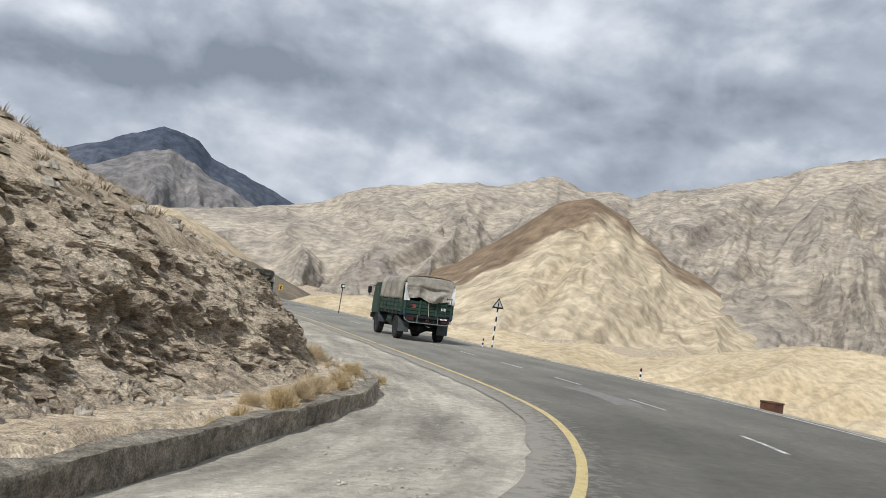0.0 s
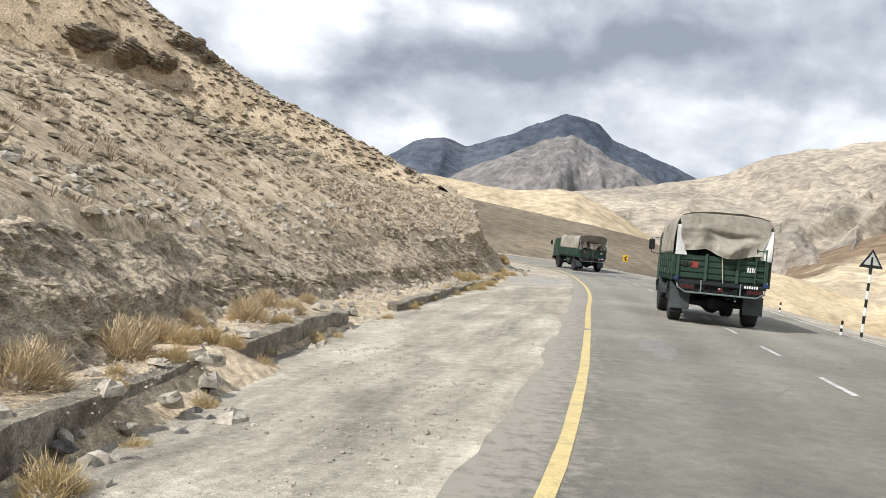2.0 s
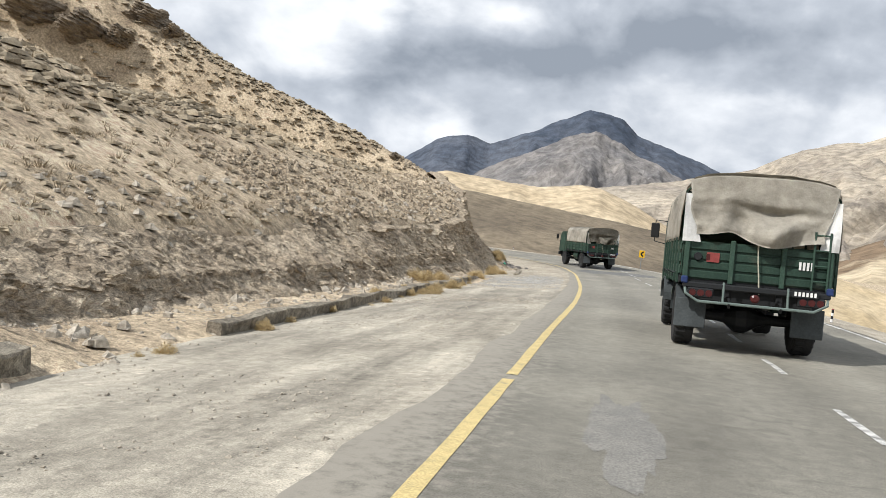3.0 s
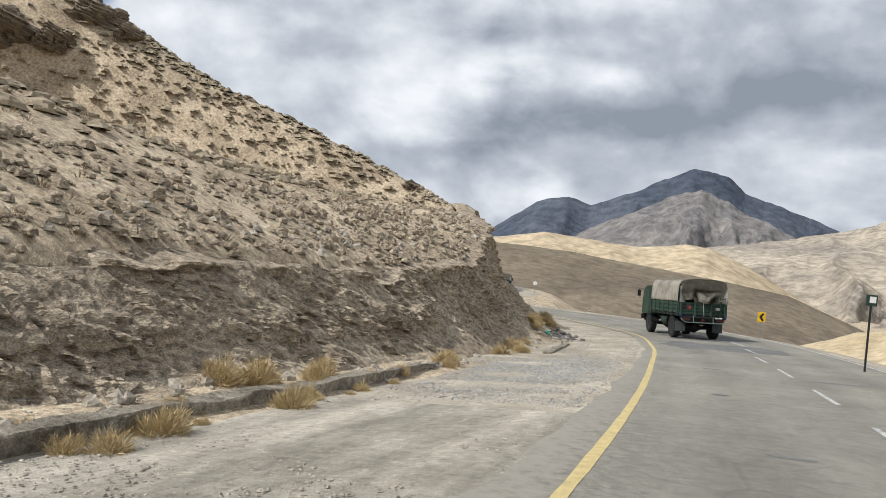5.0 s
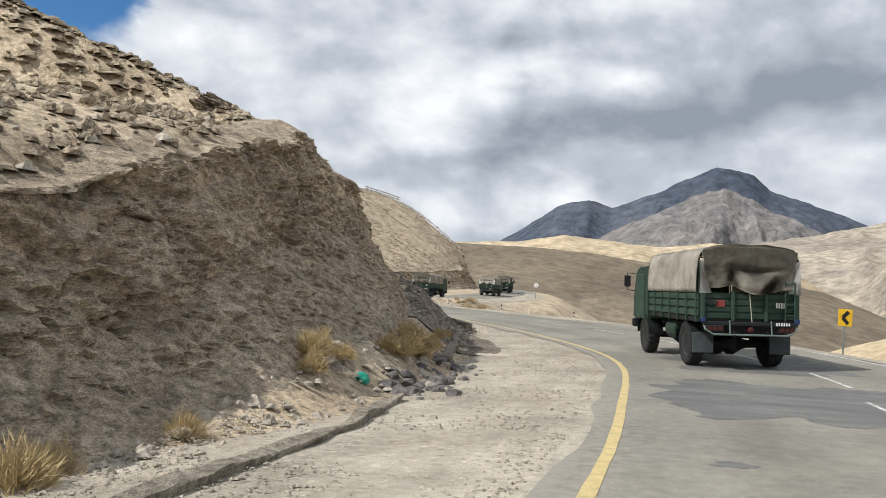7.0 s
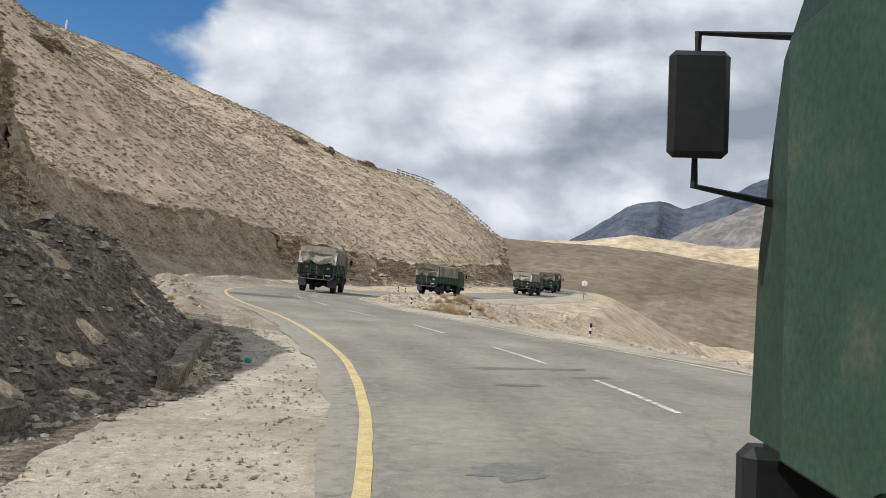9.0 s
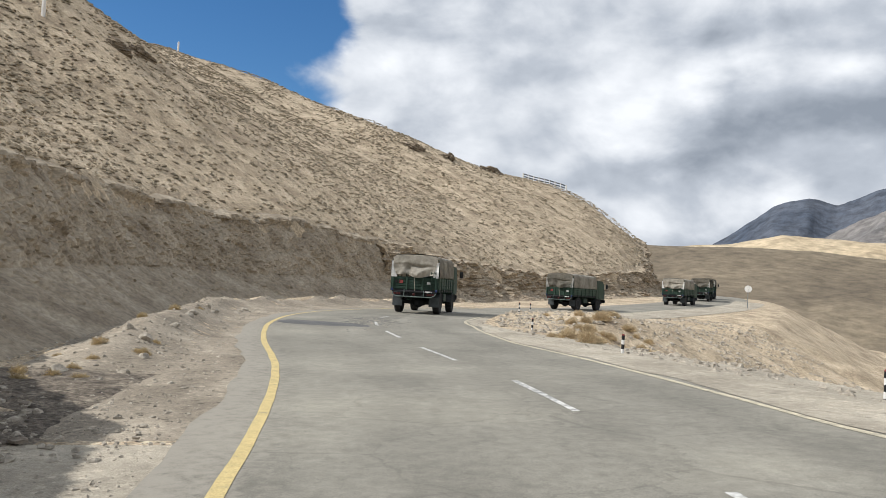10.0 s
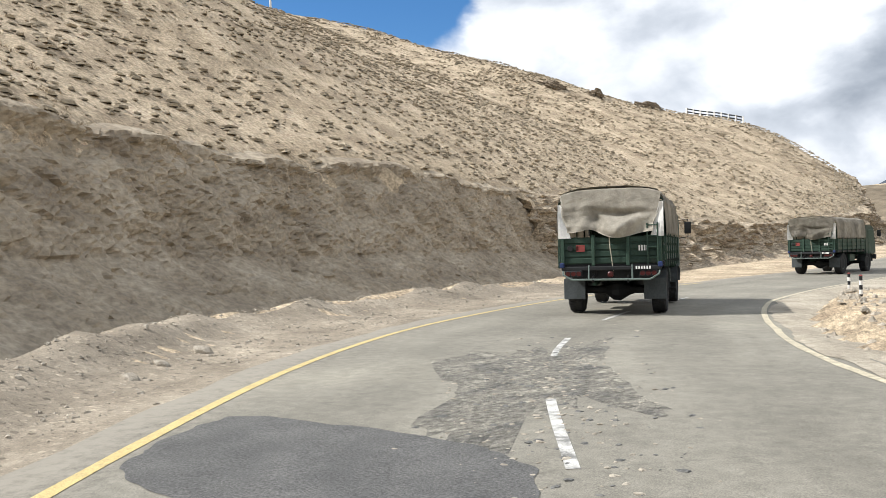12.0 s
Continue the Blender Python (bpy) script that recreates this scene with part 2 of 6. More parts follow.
        mx.inputs[2].default_value = (0.33, 0.3, 0.25, 1)
        col = mx.outputs[0]
    k.new(col, b.inputs["Base Color"])
    for h, dist in ((mid, 0.016), (height, 0.008)):
        bp = n.new("ShaderNodeBump")
        bp.inputs["Strength"].default_value, bp.inputs["Distance"].default_value = bump, dist
        k.new(h, bp.inputs["Height"])
        if h is not mid:
            k.new(last, bp.inputs["Normal"])
        last = bp.outputs[0]
    k.new(last, b.inputs["Normal"])
    return m


# up to u = 118 m duller light is put into the asphalt colour
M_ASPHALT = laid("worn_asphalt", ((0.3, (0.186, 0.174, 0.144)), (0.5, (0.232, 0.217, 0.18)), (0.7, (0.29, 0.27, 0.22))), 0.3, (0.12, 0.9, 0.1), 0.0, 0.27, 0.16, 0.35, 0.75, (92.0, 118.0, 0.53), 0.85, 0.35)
M_PATCH = material("fresh_asphalt", ((0.3, (0.115, 0.113, 0.108)), (0.5, (0.152, 0.15, 0.141)), (0.7, (0.215, 0.21, 0.194))), 1.1, 9, 0.85, 0.5, 40.0, 0.015, stretch=(0.5, 1.6, 1))
M_CONCRETE = laid("dusty_concrete", ((0.28, (0.265, 0.238, 0.19)), (0.5, (0.345, 0.312, 0.252)), (0.72, (0.435, 0.396, 0.32))), 0.4, (0.2, 1.3, 0.42), 0.25, 0.36, 0.0, 0.0, 0.0, None, 0.92, 0.45)
M_GRAVEL = laid("verge_gravel", ((0.3, (0.3, 0.262, 0.205)), (0.5, (0.39, 0.345, 0.272)), (0.7, (0.48, 0.43, 0.345))), 0.5, (0.4, 1.0, 0.18), 0.32, 0.3, 0.0, 0.0, 0.0, None, 0.95, 0.8)
M_EARTH = laid("dusty_earth", ((0.3, (0.22, 0.185, 0.14)), (0.5, (0.3, 0.255, 0.195)), (0.7, (0.39, 0.335, 0.26))), 0.6, (0.3, 1.2, 0.2), 0.5, 0.3, 0.0, 0.0, 0.0, None, 0.95, 0.9)
M_SHALE = material("shale_debris", ((0.32, (0.115, 0.095, 0.075)), (0.5, (0.21, 0.175, 0.135)), (0.68, (0.33, 0.28, 0.215))), 2.5, 12, 0.95, 1.0, 12.0, 0.08, grain=0.5)
M_CUT = material("earthen_cut", ((0.3, (0.23, 0.187, 0.137)), (0.5, (0.345, 0.288, 0.212)), (0.7, (0.45, 0.385, 0.295))), 0.5, 12, 0.95, 0.6, 5.0, 0.1, grain=0.22, stretch=(1, 1, 1.6))
M_WALL = material("mossy_concrete", ((0.35, (0.185, 0.158, 0.12)), (0.6, (0.33, 0.29, 0.225))), 1.6, 9, 0.92, 0.9, 9.0, 0.08, grain=0.35)
M_YELLOW = material("yellow_paint", ((0.28, (0.33, 0.28, 0.18)), (0.42, (0.52, 0.41, 0.19)), (0.62, (0.61, 0.48, 0.22))), 5.0, 6, 0.7, 0.2, 70.0, 0.004)
M_FADED = material("faded_cream_paint", ((0.3, (0.3, 0.275, 0.22)), (0.45, (0.45, 0.4, 0.29)), (0.62, (0.58, 0.52, 0.38))), 6.0, 6, 0.75, 0.2, 70.0, 0.004)
M_WHITE = material("white_road_paint", ((0.38, (0.22, 0.215, 0.2)), (0.48, (0.45, 0.44, 0.41)), (0.6, (0.66, 0.65, 0.61))), 7.0, 6, 0.7, 0.2, 70.0, 0.004)
M_SHRUB = material("dry_shrub", ((0.35, (0.23, 0.19, 0.133)), (0.65, (0.39, 0.325, 0.23))), 1.7, 4, 1.0, 0.4, 20.0, 0.05)
M_GRASS = material("dry_grass", ((0.35, (0.4, 0.3, 0.15)), (0.65, (0.56, 0.44, 0.25))), 2.5, 4, 0.95, 0.0, 20.0, 0.01)
M_STONE = material("grey_stone", ((0.35, (0.27, 0.238, 0.19)), (0.65, (0.46, 0.41, 0.335))), 3.0, 6, 0.9, 0.5, 20.0, 0.02)
M_GREYGRIT = material("grey_crushed_stone", ((0.35, (0.24, 0.235, 0.22)), (0.65, (0.46, 0.445, 0.41))), 9.0, 4, 0.9, 0.3, 30.0, 0.01)
M_DARKSTONE = material("dark_stone", ((0.35, (0.06, 0.055, 0.055)), (0.65, (0.2, 0.18, 0.165))), 2.5, 6, 0.85, 0.5, 20.0, 0.02)
# cloud shade and the blue haze of distance are mixed into this colour
M_FAR = material("far_mountain_shade_haze", ((0.35, (0.055, 0.07, 0.098)), (0.65, (0.1, 0.113, 0.14))), 0.004, 12, 1.0, 1.0, 0.02, 20.0, grain=0.3)
M_GREY = material("grey_mountain", ((0.35, (0.19, 0.182, 0.18)), (0.65, (0.31, 0.285, 0.262))), 0.006, 14, 1.0, 1.0, 0.025, 26.0, grain=0.3)
M_TAN = material("tan_mountain", ((0.33, (0.25, 0.215, 0.185)), (0.46, (0.36, 0.312, 0.25)), (0.56, (0.44, 0.378, 0.295)), (0.68, (0.51, 0.44, 0.34))), 0.006, 14, 1.0, 0.9, 0.045, 9.0, grain=0.3, stretch=(1, 1, 2.6))
M_BROWNPEAK = material("brown_peak", ((0.35, (0.43, 0.35, 0.235)), (0.65, (0.53, 0.44, 0.305))), 0.015, 12, 1.0, 0.6, 0.06, 5.0, grain=0.26)
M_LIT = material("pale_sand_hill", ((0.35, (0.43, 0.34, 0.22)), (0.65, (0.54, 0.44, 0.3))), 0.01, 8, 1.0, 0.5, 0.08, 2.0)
M_DUNE = material("golden_sand", ((0.35, (0.44, 0.345, 0.21)), (0.65, (0.56, 0.455, 0.3))), 0.06, 10, 1.0, 0.6, 0.5, 0.5, grain=0.2)
# brown earth darkened in its colour for the cloud shadow over this hill
M_BROWN_SHADE = material("brown_hill_cloud_shade", ((0.35, (0.14, 0.112, 0.078)), (0.65, (0.235, 0.19, 0.13))), 0.02, 8, 1.0, 0.5, 0.2, 1.5)


def capped(m, color, low, rise, blend, peak, slope):
    """A darker stratum over the upper part of a landform, with a wandering lower edge."""
    n, k = m.node_tree.nodes, m.node_tree.links
    b = n["Principled BSDF"]
    old = b.inputs["Base Color"].links[0].from_socket
    tc = n.new("ShaderNodeTexCoord")
    sp = n.new("ShaderNodeSeparateXYZ")
    k.new(tc.outputs["Object"], sp.inputs[0])
    wander = n.new("ShaderNodeTexNoise")
    wander.inputs["Scale"].default_value, wander.inputs["Detail"].default_value = 0.012, 8.0
    k.new(tc.outputs["Object"], wander.inputs["Vector"])

    def calc(op, a, c):
        x = n.new("ShaderNodeMath")
        x.operation = op
        for i, v in enumerate((a, c)):
            if isinstance(v, (int, float)):
                x.inputs[i].default_value = v
            else:
                k.new(v, x.inputs[i])
        return x.outputs[0]

    z = calc("ADD", sp.outputs[2], calc("MULTIPLY", calc("SUBTRACT", wander.outputs["Fac"], 0.5), rise))
    bearing = calc("ARCTAN2", calc("SUBTRACT", sp.outputs[0], 10.0), calc("SUBTRACT", sp.outputs[1], 60.0))
    z = calc("ADD", z, calc("MULTIPLY", calc("ABSOLUTE", calc("SUBTRACT", bearing, peak), 0.0), slope))
    r = n.new("ShaderNodeMapRange")
    for key, v in (("From Min", low), ("From Max", low + blend)):
        r.inputs[key].default_value = v
    k.new(z, r.inputs["Value"])
    mx = n.new("ShaderNodeMixRGB")
    k.new(r.outputs[0], mx.inputs[0])
    k.new(old, mx.inputs[1])
    tint = n.new("ShaderNodeMixRGB")
    tint.blend_type = "MULTIPLY"
    tint.inputs[0].default_value = 1.0
    tint.inputs[2].default_value = (*color, 1)
    k.new(old, tint.inputs[1])
    k.new(tint.outputs[0], mx.inputs[2])
    k.new(mx.outputs[0], b.inputs["Base Color"])


capped(M_BROWNPEAK, (0.42, 0.36, 0.33), 128.0, 120.0, 12.0, 0.57, 480.0)

# ---- noise, curves and the lie of the land ----


def hashed(ix, iy, iz):
    h = (ix.astype(np.int64) * 374761393 + iy.astype(np.int64) * 668265263 + iz.astype(np.int64) * 2147483647 + 1013) & 0x7FFFFFFF
    h = ((h ^ (h >> 13)) * 1274126177) & 0x7FFFFFFF
    h = ((h ^ (h >> 16)) * 668265263) & 0x7FFFFFFF
    return ((h ^ (h >> 15)) & 0xFFFF) / 65535.0


def vnoise(x, y, z=0.0):
    """Smooth noise, -1 to 1."""
    x, y, z = np.broadcast_arrays(np.asarray(x, float), np.asarray(y, float), np.asarray(z, float))
    ix, iy, iz = np.floor(x), np.floor(y), np.floor(z)
    fx, fy, fz = x - ix, y - iy, z - iz
    fx, fy, fz = (f * f * f * (f * (f * 6 - 15) + 10) for f in (fx, fy, fz))
    out = 0.0
    for a in (0, 1):
        for b in (0, 1):
            for c in (0, 1):
                out = out + hashed(ix + a, iy + b, iz + c) * (fx if a else 1 - fx) * (fy if b else 1 - fy) * (fz if c else 1 - fz)
    return out * 2 - 1


def fbm(x, y, z=0.0, octaves=4, gain=0.5):
    out, amp = 0.0, 1.0
    for i in range(octaves):
        f = 2.03 ** i
        out = out + amp * vnoise(x * f + 17.1 * i, y * f + 5.3 * i, np.asarray(z) * f + 3.7 * i)
        amp *= gain
    return out


def smooth(a, b, x):
    t = np.clip((np.asarray(x, float) - a) / (b - a), 0, 1)
    return t * t * (3 - 2 * t)


class Line:
    """A smooth plan curve through points, with the side and distance of places from it (right is positive)."""

    def __init__(self, points, step=0.5):
        p = np.array(points, float)
        t = np.r_[0, np.cumsum(np.hypot(*np.diff(p, axis=0).T))]
        m = np.gradient(p, t, axis=0)
        s = np.arange(0, t[-1], step)
        i = np.clip(np.searchsorted(t, s, side="right") - 1, 0, len(t) - 2)
        h = (t[i + 1] - t[i])[:, None]
        u = ((s - t[i]) / (t[i + 1] - t[i]))[:, None]
        q = (2 * u**3 - 3 * u**2 + 1) * p[i] + (u**3 - 2 * u**2 + u) * h * m[i] + (-2 * u**3 + 3 * u**2) * p[i + 1] + (u**3 - u**2) * h * m[i + 1]
        self.s = np.r_[0, np.cumsum(np.hypot(*np.diff(q, axis=0).T))]
        self.p = q
        g = np.gradient(q, self.s, axis=0)
        self.t = g / np.hypot(*g.T)[:, None]
        self.n = np.c_[self.t[:, 1], -self.t[:, 0]]

    def at(self, s, d=0.0):
        s, d = np.broadcast_arrays(np.asarray(s, float), np.asarray(d, float))
        x, y = (np.interp(s, self.s, self.p[:, k]) for k in (0, 1))
        nx, ny = (np.interp(s, self.s, self.n[:, k]) for k in (0, 1))
        return x + nx * d, y + ny * d

    def near(self, x, y):
        x, y = np.ravel(x), np.ravel(y)
        s, d = np.empty(len(x)), np.empty(len(x))
        for a in range(0, len(x), 4000):
            b = slice(a, a + 4000)
            i = ((x[b, None] - self.p[:, 0]) ** 2 + (y[b, None] - self.p[:, 1]) ** 2).argmin(1)
            dx, dy = x[b] - self.p[i, 0], y[b] - self.p[i, 1]
            side = np.sign(dx * self.n[i, 0] + dy * self.n[i, 1])
            s[b], d[b] = self.s[i] + np.clip(dx * self.t[i, 0] + dy * self.t[i, 1], -0.5, 0.5), side * np.hypot(dx, dy)
        return s, d

    def s_at_y(self, y):
        return np.interp(y, self.p[:, 1], self.s)

    def y_at(self, s):
        return np.interp(s, self.s, self.p[:, 1])


EDGE = Line([(-60, -52), (-22, -22), (-9, -7.6), (-1.4, 0.8), (4.5, 7.3), (6.6, 11.3), (7.45, 13.6), (8.1, 16.7), (8.5, 20.1), (8.8, 24.0), (9.1, 29.3), (9.45, 36.5), (9.95, 46), (10.15, 55), (10.1, 62), (9.7, 74), (8.1, 85.6),
             (4.8, 93.2), (3.13, 96.1), (1.38, 98.8), (-1.2, 102.16), (-5.74, 107.35), (-10.5, 111.9), (-15.2, 117), (-18.6, 121.6), (-21.2, 126.4), (-22.9, 131.2), (-24.3, 136.8), (-25.3, 144), (-25.7, 155), (-25.5, 170),
             (-25.3, 185), (-26.2, 200), (-28.8, 216), (-33.5, 236), (-40.5, 254), (-50.5, 269), (-67, 286), (-92, 302)])
FOOT = Line([(-70, -50), (-26, -18), (-11, -3.5), (-1.6, 7.4), (0.4, 10.4), (2.4, 13.4), (3.9, 16.8), (4.2, 20), (3.6, 24), (3.2, 30), (3.4, 36), (3.9, 42), (4.2, 47), (4.7, 53), (5.0, 59), (5.3, 65), (5.2, 70),
             (4.7, 75), (3.8, 80), (2.0, 86), (-0.7, 92), (-4.4, 98), (-9.9, 105.2), (-15.6, 111.7), (-21.4, 117.6), (-25.8, 123.2), (-28.3, 129), (-29.9, 136.3), (-31.2, 142.5), (-32.6, 151), (-33.6, 165),
             (-32.8, 185), (-32.4, 203), (-33.6, 218), (-38, 235), (-45.6, 252), (-56.5, 268), (-74, 285), (-100, 300)])
ROAD_W = 7.3


def keyed(y, *pairs):
    return np.interp(y, [p[0] for p in pairs], [p[1] for p in pairs])


def bank(y):
    return keyed(y, (0, 0.05), (25, 0.05), (40, 0.035), (55, 0.035), (70, 0.045), (80, 0.055), (95, 0.075), (108, 0.045), (120, 0.02), (126, 0.01), (140, 0.0))


def level(y):
    return keyed(y, (150, 0.0), (165, 0.15), (190, 0.9), (210, 1.6), (240, 2.3), (300, 3.2))


def narrowing(y):
    """How far the sandy verge of the valley side reaches into the carriageway."""
    return keyed(y, (95, 0.0), (103, 1.15), (111, 1.15), (118, 0.3), (127, 0.2), (137, 1.0), (150, 1.3), (190, 1.3))


def cut_h(y):
    return keyed(y, (-20, 3.3), (8, 3), (13, 2.4), (16, 1.95), (20, 1.35), (30, 1.1), (38, 1.3), (45, 1.6), (52, 1.9), (60, 2.05), (64, 2.4), (69, 2.85), (72, 3.1), (74, 3.4), (77, 3.95), (80, 4.5), (83, 4.95), (86, 4.7), (88, 4.4), (92.5, 3.62), (96.5, 3.61), (100, 4), (105, 4.3), (110, 4.6), (117, 5.1), (122, 5.4), (128, 5.25), (134, 5.1), (141, 5.5), (148, 5.1), (155, 4.8), (168, 3.6), (185, 2.75), (215, 3.49), (240, 8.95), (265, 5.04), (297, 6))


def cut_w(y):
    return keyed(y, (-20, 3.1), (8, 3.1), (13, 2.8), (17, 1.6), (20, 1.3), (30, 1.5), (38, 1.7), (45, 2.1), (52, 2.2), (60, 2.2), (67, 2.2), (75, 2.6), (82, 3.5), (88, 3.2), (92.5, 2.2), (96.5, 1.7), (100, 2.6), (105, 4.3), (110, 4.5), (125, 4.5), (138, 4.5), (150, 4.2), (168, 3.6), (215, 3.0), (265, 6.0), (280, 6.5), (297, 7.5))


def grade(y):
    return keyed(y, (-20, 0.28), (23, 0.27), (40, 0.35), (60, 0.396), (76, 0.447), (85, 0.667), (97, 0.586), (110, 0.566), (130, 0.58), (160, 0.675), (185, 0.424), (210, 0.596), (222, 0.698), (235, 0.991), (250, 1.02), (275, 0.8))


def far_grade(y):
    return keyed(y, (-20, 0.35), (60, 0.365), (73, 0.412), (80, 0.455), (85, 0.777), (92, 0.429), (98, 0.503), (110, 0.533), (140, 0.848), (160, 0.478), (185, 0.44), (210, 0.448), (230, 0.456), (250, 0.821), (275, 0.679))


def knee_h(y):
    return keyed(y, (-20, 6.4), (60, 3), (85, 3), (105, 19.9), (140, 21.3), (160, 26.9), (185, 35.7), (205, 24.9), (220, 17.1), (235, 11), (250, 12.7), (275, 18.7))


def room_h(y):
    return keyed(y, (-20, 4.75), (85, 2), (105, 13.6), (140, 8.03))


def talus(y):
    """Width and height of the fallen debris at the foot of the cut."""
    w = keyed(y, (70, 0.7), (75, 1.3), (80, 1.5), (88, 1.9), (94, 3.4), (99, 2.9), (103, 1.2))
    return w, 0.62 * w * smooth(68, 74, y) * smooth(104, 100, y)


def side_z(s, d):
    """The road and what lies beside it, up to the foot of the cut and down into the valley."""
    y = EDGE.y_at(s)
    zr, k = level(y), bank(y)
    z = zr + k * np.clip(d, -0.6, ROAD_W + 0.3)
    z = z - np.clip(-d - 0.6, 0, 4.6) * keyed(y, (60, 0.1), (85, 0.09), (100, 0.04), (115, 0.0))
    e = d - ROAD_W - 0.3
    verge = keyed(y, (0, 1.6), (80, 2.0), (100, 2.2), (118, 3.0), (132, 8.0), (170, 9.0), (200, 5.0), (230, 4.0))
    fall = np.clip(e - verge, 0, None)
    z = z - 0.05 * np.clip(e, 0, verge) - 0.5 * fall
    return z


def ground_z(x, y):
    x, y = np.ravel(np.asarray(x, float)), np.ravel(np.asarray(y, float))
    s, d = EDGE.near(x, y)
    z = side_z(s, d)
    r = np.hypot(x - 10, y - 60)
    valley = -14.0 + 3.0 * fbm(x / 60, y / 60, 1.0, 4) + 2.6 * (0.6 - np.abs(fbm(x / 22, y / 22, 2.0, 4))) + 0.028 * np.clip(r - 120, 0, 900)
    right = d > ROAD_W
    z = np.where(right, np.maximum(z, valley), z)
    z = z + np.where(right, 0.5 * smooth(3, 10, d - ROAD_W) * fbm(x / 5, y / 5, 4.0, 4), 0.03 * fbm(x / 1.2, y / 1.2, 4.0, 3) * smooth(0.5, 1.5, -d))
    z = z + 1.0 * np.exp(-((x + 8.5) ** 2 + (y - 137) ** 2) / 70) * (d > ROAD_W + 1)
    sf, df = FOOT.near(x, y)
    dl, yf = -df, FOOT.y_at(sf)
    h, w, g = cut_h(yf), cut_w(yf), grade(yf)
    over = np.clip(dl - w, 0, None)
    keep = np.exp(-over / 22)
    over = over - np.clip(keyed(yf, (82, 3.5), (105, 4.3)) - w, 0, None) * smooth(0, 12, over) * smooth(82, 88, yf) * smooth(106, 104, yf)
    ghold = keep * g + (1 - keep) * far_grade(yf)
    low = keyed(yf, (235, 0.6), (260, 0.0))
    behind = 0.3 * smooth(0.3, 0.5, dl / w) * smooth(1.15, 1.0, dl / w) * smooth(262, 250, yf)
    hill = -behind + h * smooth(0.0, 1.0, (dl / w - low) / (1 - low)) * (keep + (1 - keep) * 5.0 / np.maximum(h, 1e-3)) + ghold * over
    knee, room = knee_h(yf), room_h(yf)
    hill = np.minimum(hill, knee) + room * np.tanh(np.clip(hill - knee, 0, None) / room)
    hill = hill + smooth(0, 8, over) * (0.35 * fbm(x / 6, y / 6, 0.5, 4) + 1.2 * fbm(x / 30, y / 30, 7.0, 2) * smooth(5, 40, over))
    z = z + 0.4 * np.exp(-((df - 1.5) / 0.8) ** 2) * smooth(103, 108, yf) * smooth(152, 146, yf) * (d < -0.9) * (1 + 0.4 * fbm(x / 1.5, y / 1.5, 6.0, 3))
    bench = keyed(yf, (-20, 0.4), (30, 0.4), (31, 0.16), (58, 0.14), (62, 0.0))
    z = z + bench * smooth(1.0, 0.75, df) * (d < 0)
    tal_w, tal = talus(yf)
    z = z + tal * smooth(1.0, 0.0, df / tal_w) * (d < -0.9) * (df > 0) * (1 + 0.25 * fbm(x / 1.1, y / 1.1, 6.0, 3))
    base = side_z(s, np.maximum(d, -5.5)) + bench + tal * np.exp(-np.clip(dl - w, 0, None) / 6)
    z = np.where((dl > 0) & (d < 0), base + hill, z)
    return z - 0.05 * smooth(-6.5, -4.5, d) * smooth(12, 9, d)


def mesh(name, verts, faces, mat, smooth_faces=True):
    me = bpy.data.meshes.new(name)
    me.from_pydata([tuple(v) for v in np.asarray(verts, float).tolist()], [], [tuple(f) for f in np.asarray(faces).tolist()])
    me.materials.append(mat)
    if smooth_faces:
        me.polygons.foreach_set("use_smooth", np.ones(len(me.polygons), bool))
    me.update()
    return me


def grid_faces(nu, nv):
    i = np.arange((nu - 1) * (nv - 1))
    a = i // (nv - 1) * nv + i % (nv - 1)
    return np.c_[a, a + nv, a + nv + 1, a + 1]


def sheet(name, x, y, z, mat, label="", category="", kind="structure", uv=None):
    """A surface over a grid of places."""
    ob = new(name, mesh(name, np.c_[x.ravel(), y.ravel(), z.ravel()], grid_faces(*x.shape), mat))
    if uv is not None:
        at = np.empty(len(ob.data.loops), int)
        ob.data.loops.foreach_get("vertex_index", at)
        flat = np.c_[uv[0].ravel(), uv[1].ravel()][at]
        ob.data.uv_layers.new(name="along").data.foreach_set("uv", flat.ravel())
    return tagged(ob, label, category, "", kind)


def spread(lo, a, b, hi, fine, grow=1.13):
    """Coordinates with an even fine step from a to b, and growing steps out to lo and hi."""
    mid = list(np.arange(a, b, fine))
    up, st = [b], fine
    while up[-1] < hi:
        st *= grow
        up.append(up[-1] + st)
    dn, st = [], fine
    at = a
    while at > lo:
        st *= grow
        at -= st
        dn.append(at)
    return np.array(dn[::-1] + mid + up)


# ---- ground ----
gx, gy = np.meshgrid(spread(-4300, -46, 62, 4300, 0.55), spread(-4300, -12, 165, 4300, 0.55), indexing="ij")
gz = ground_z(gx, gy).reshape(gx.shape)
ground = sheet("ground", gx, gy, gz, M_SLOPE, "dry stony hillside and sandy valley floor", "ground")


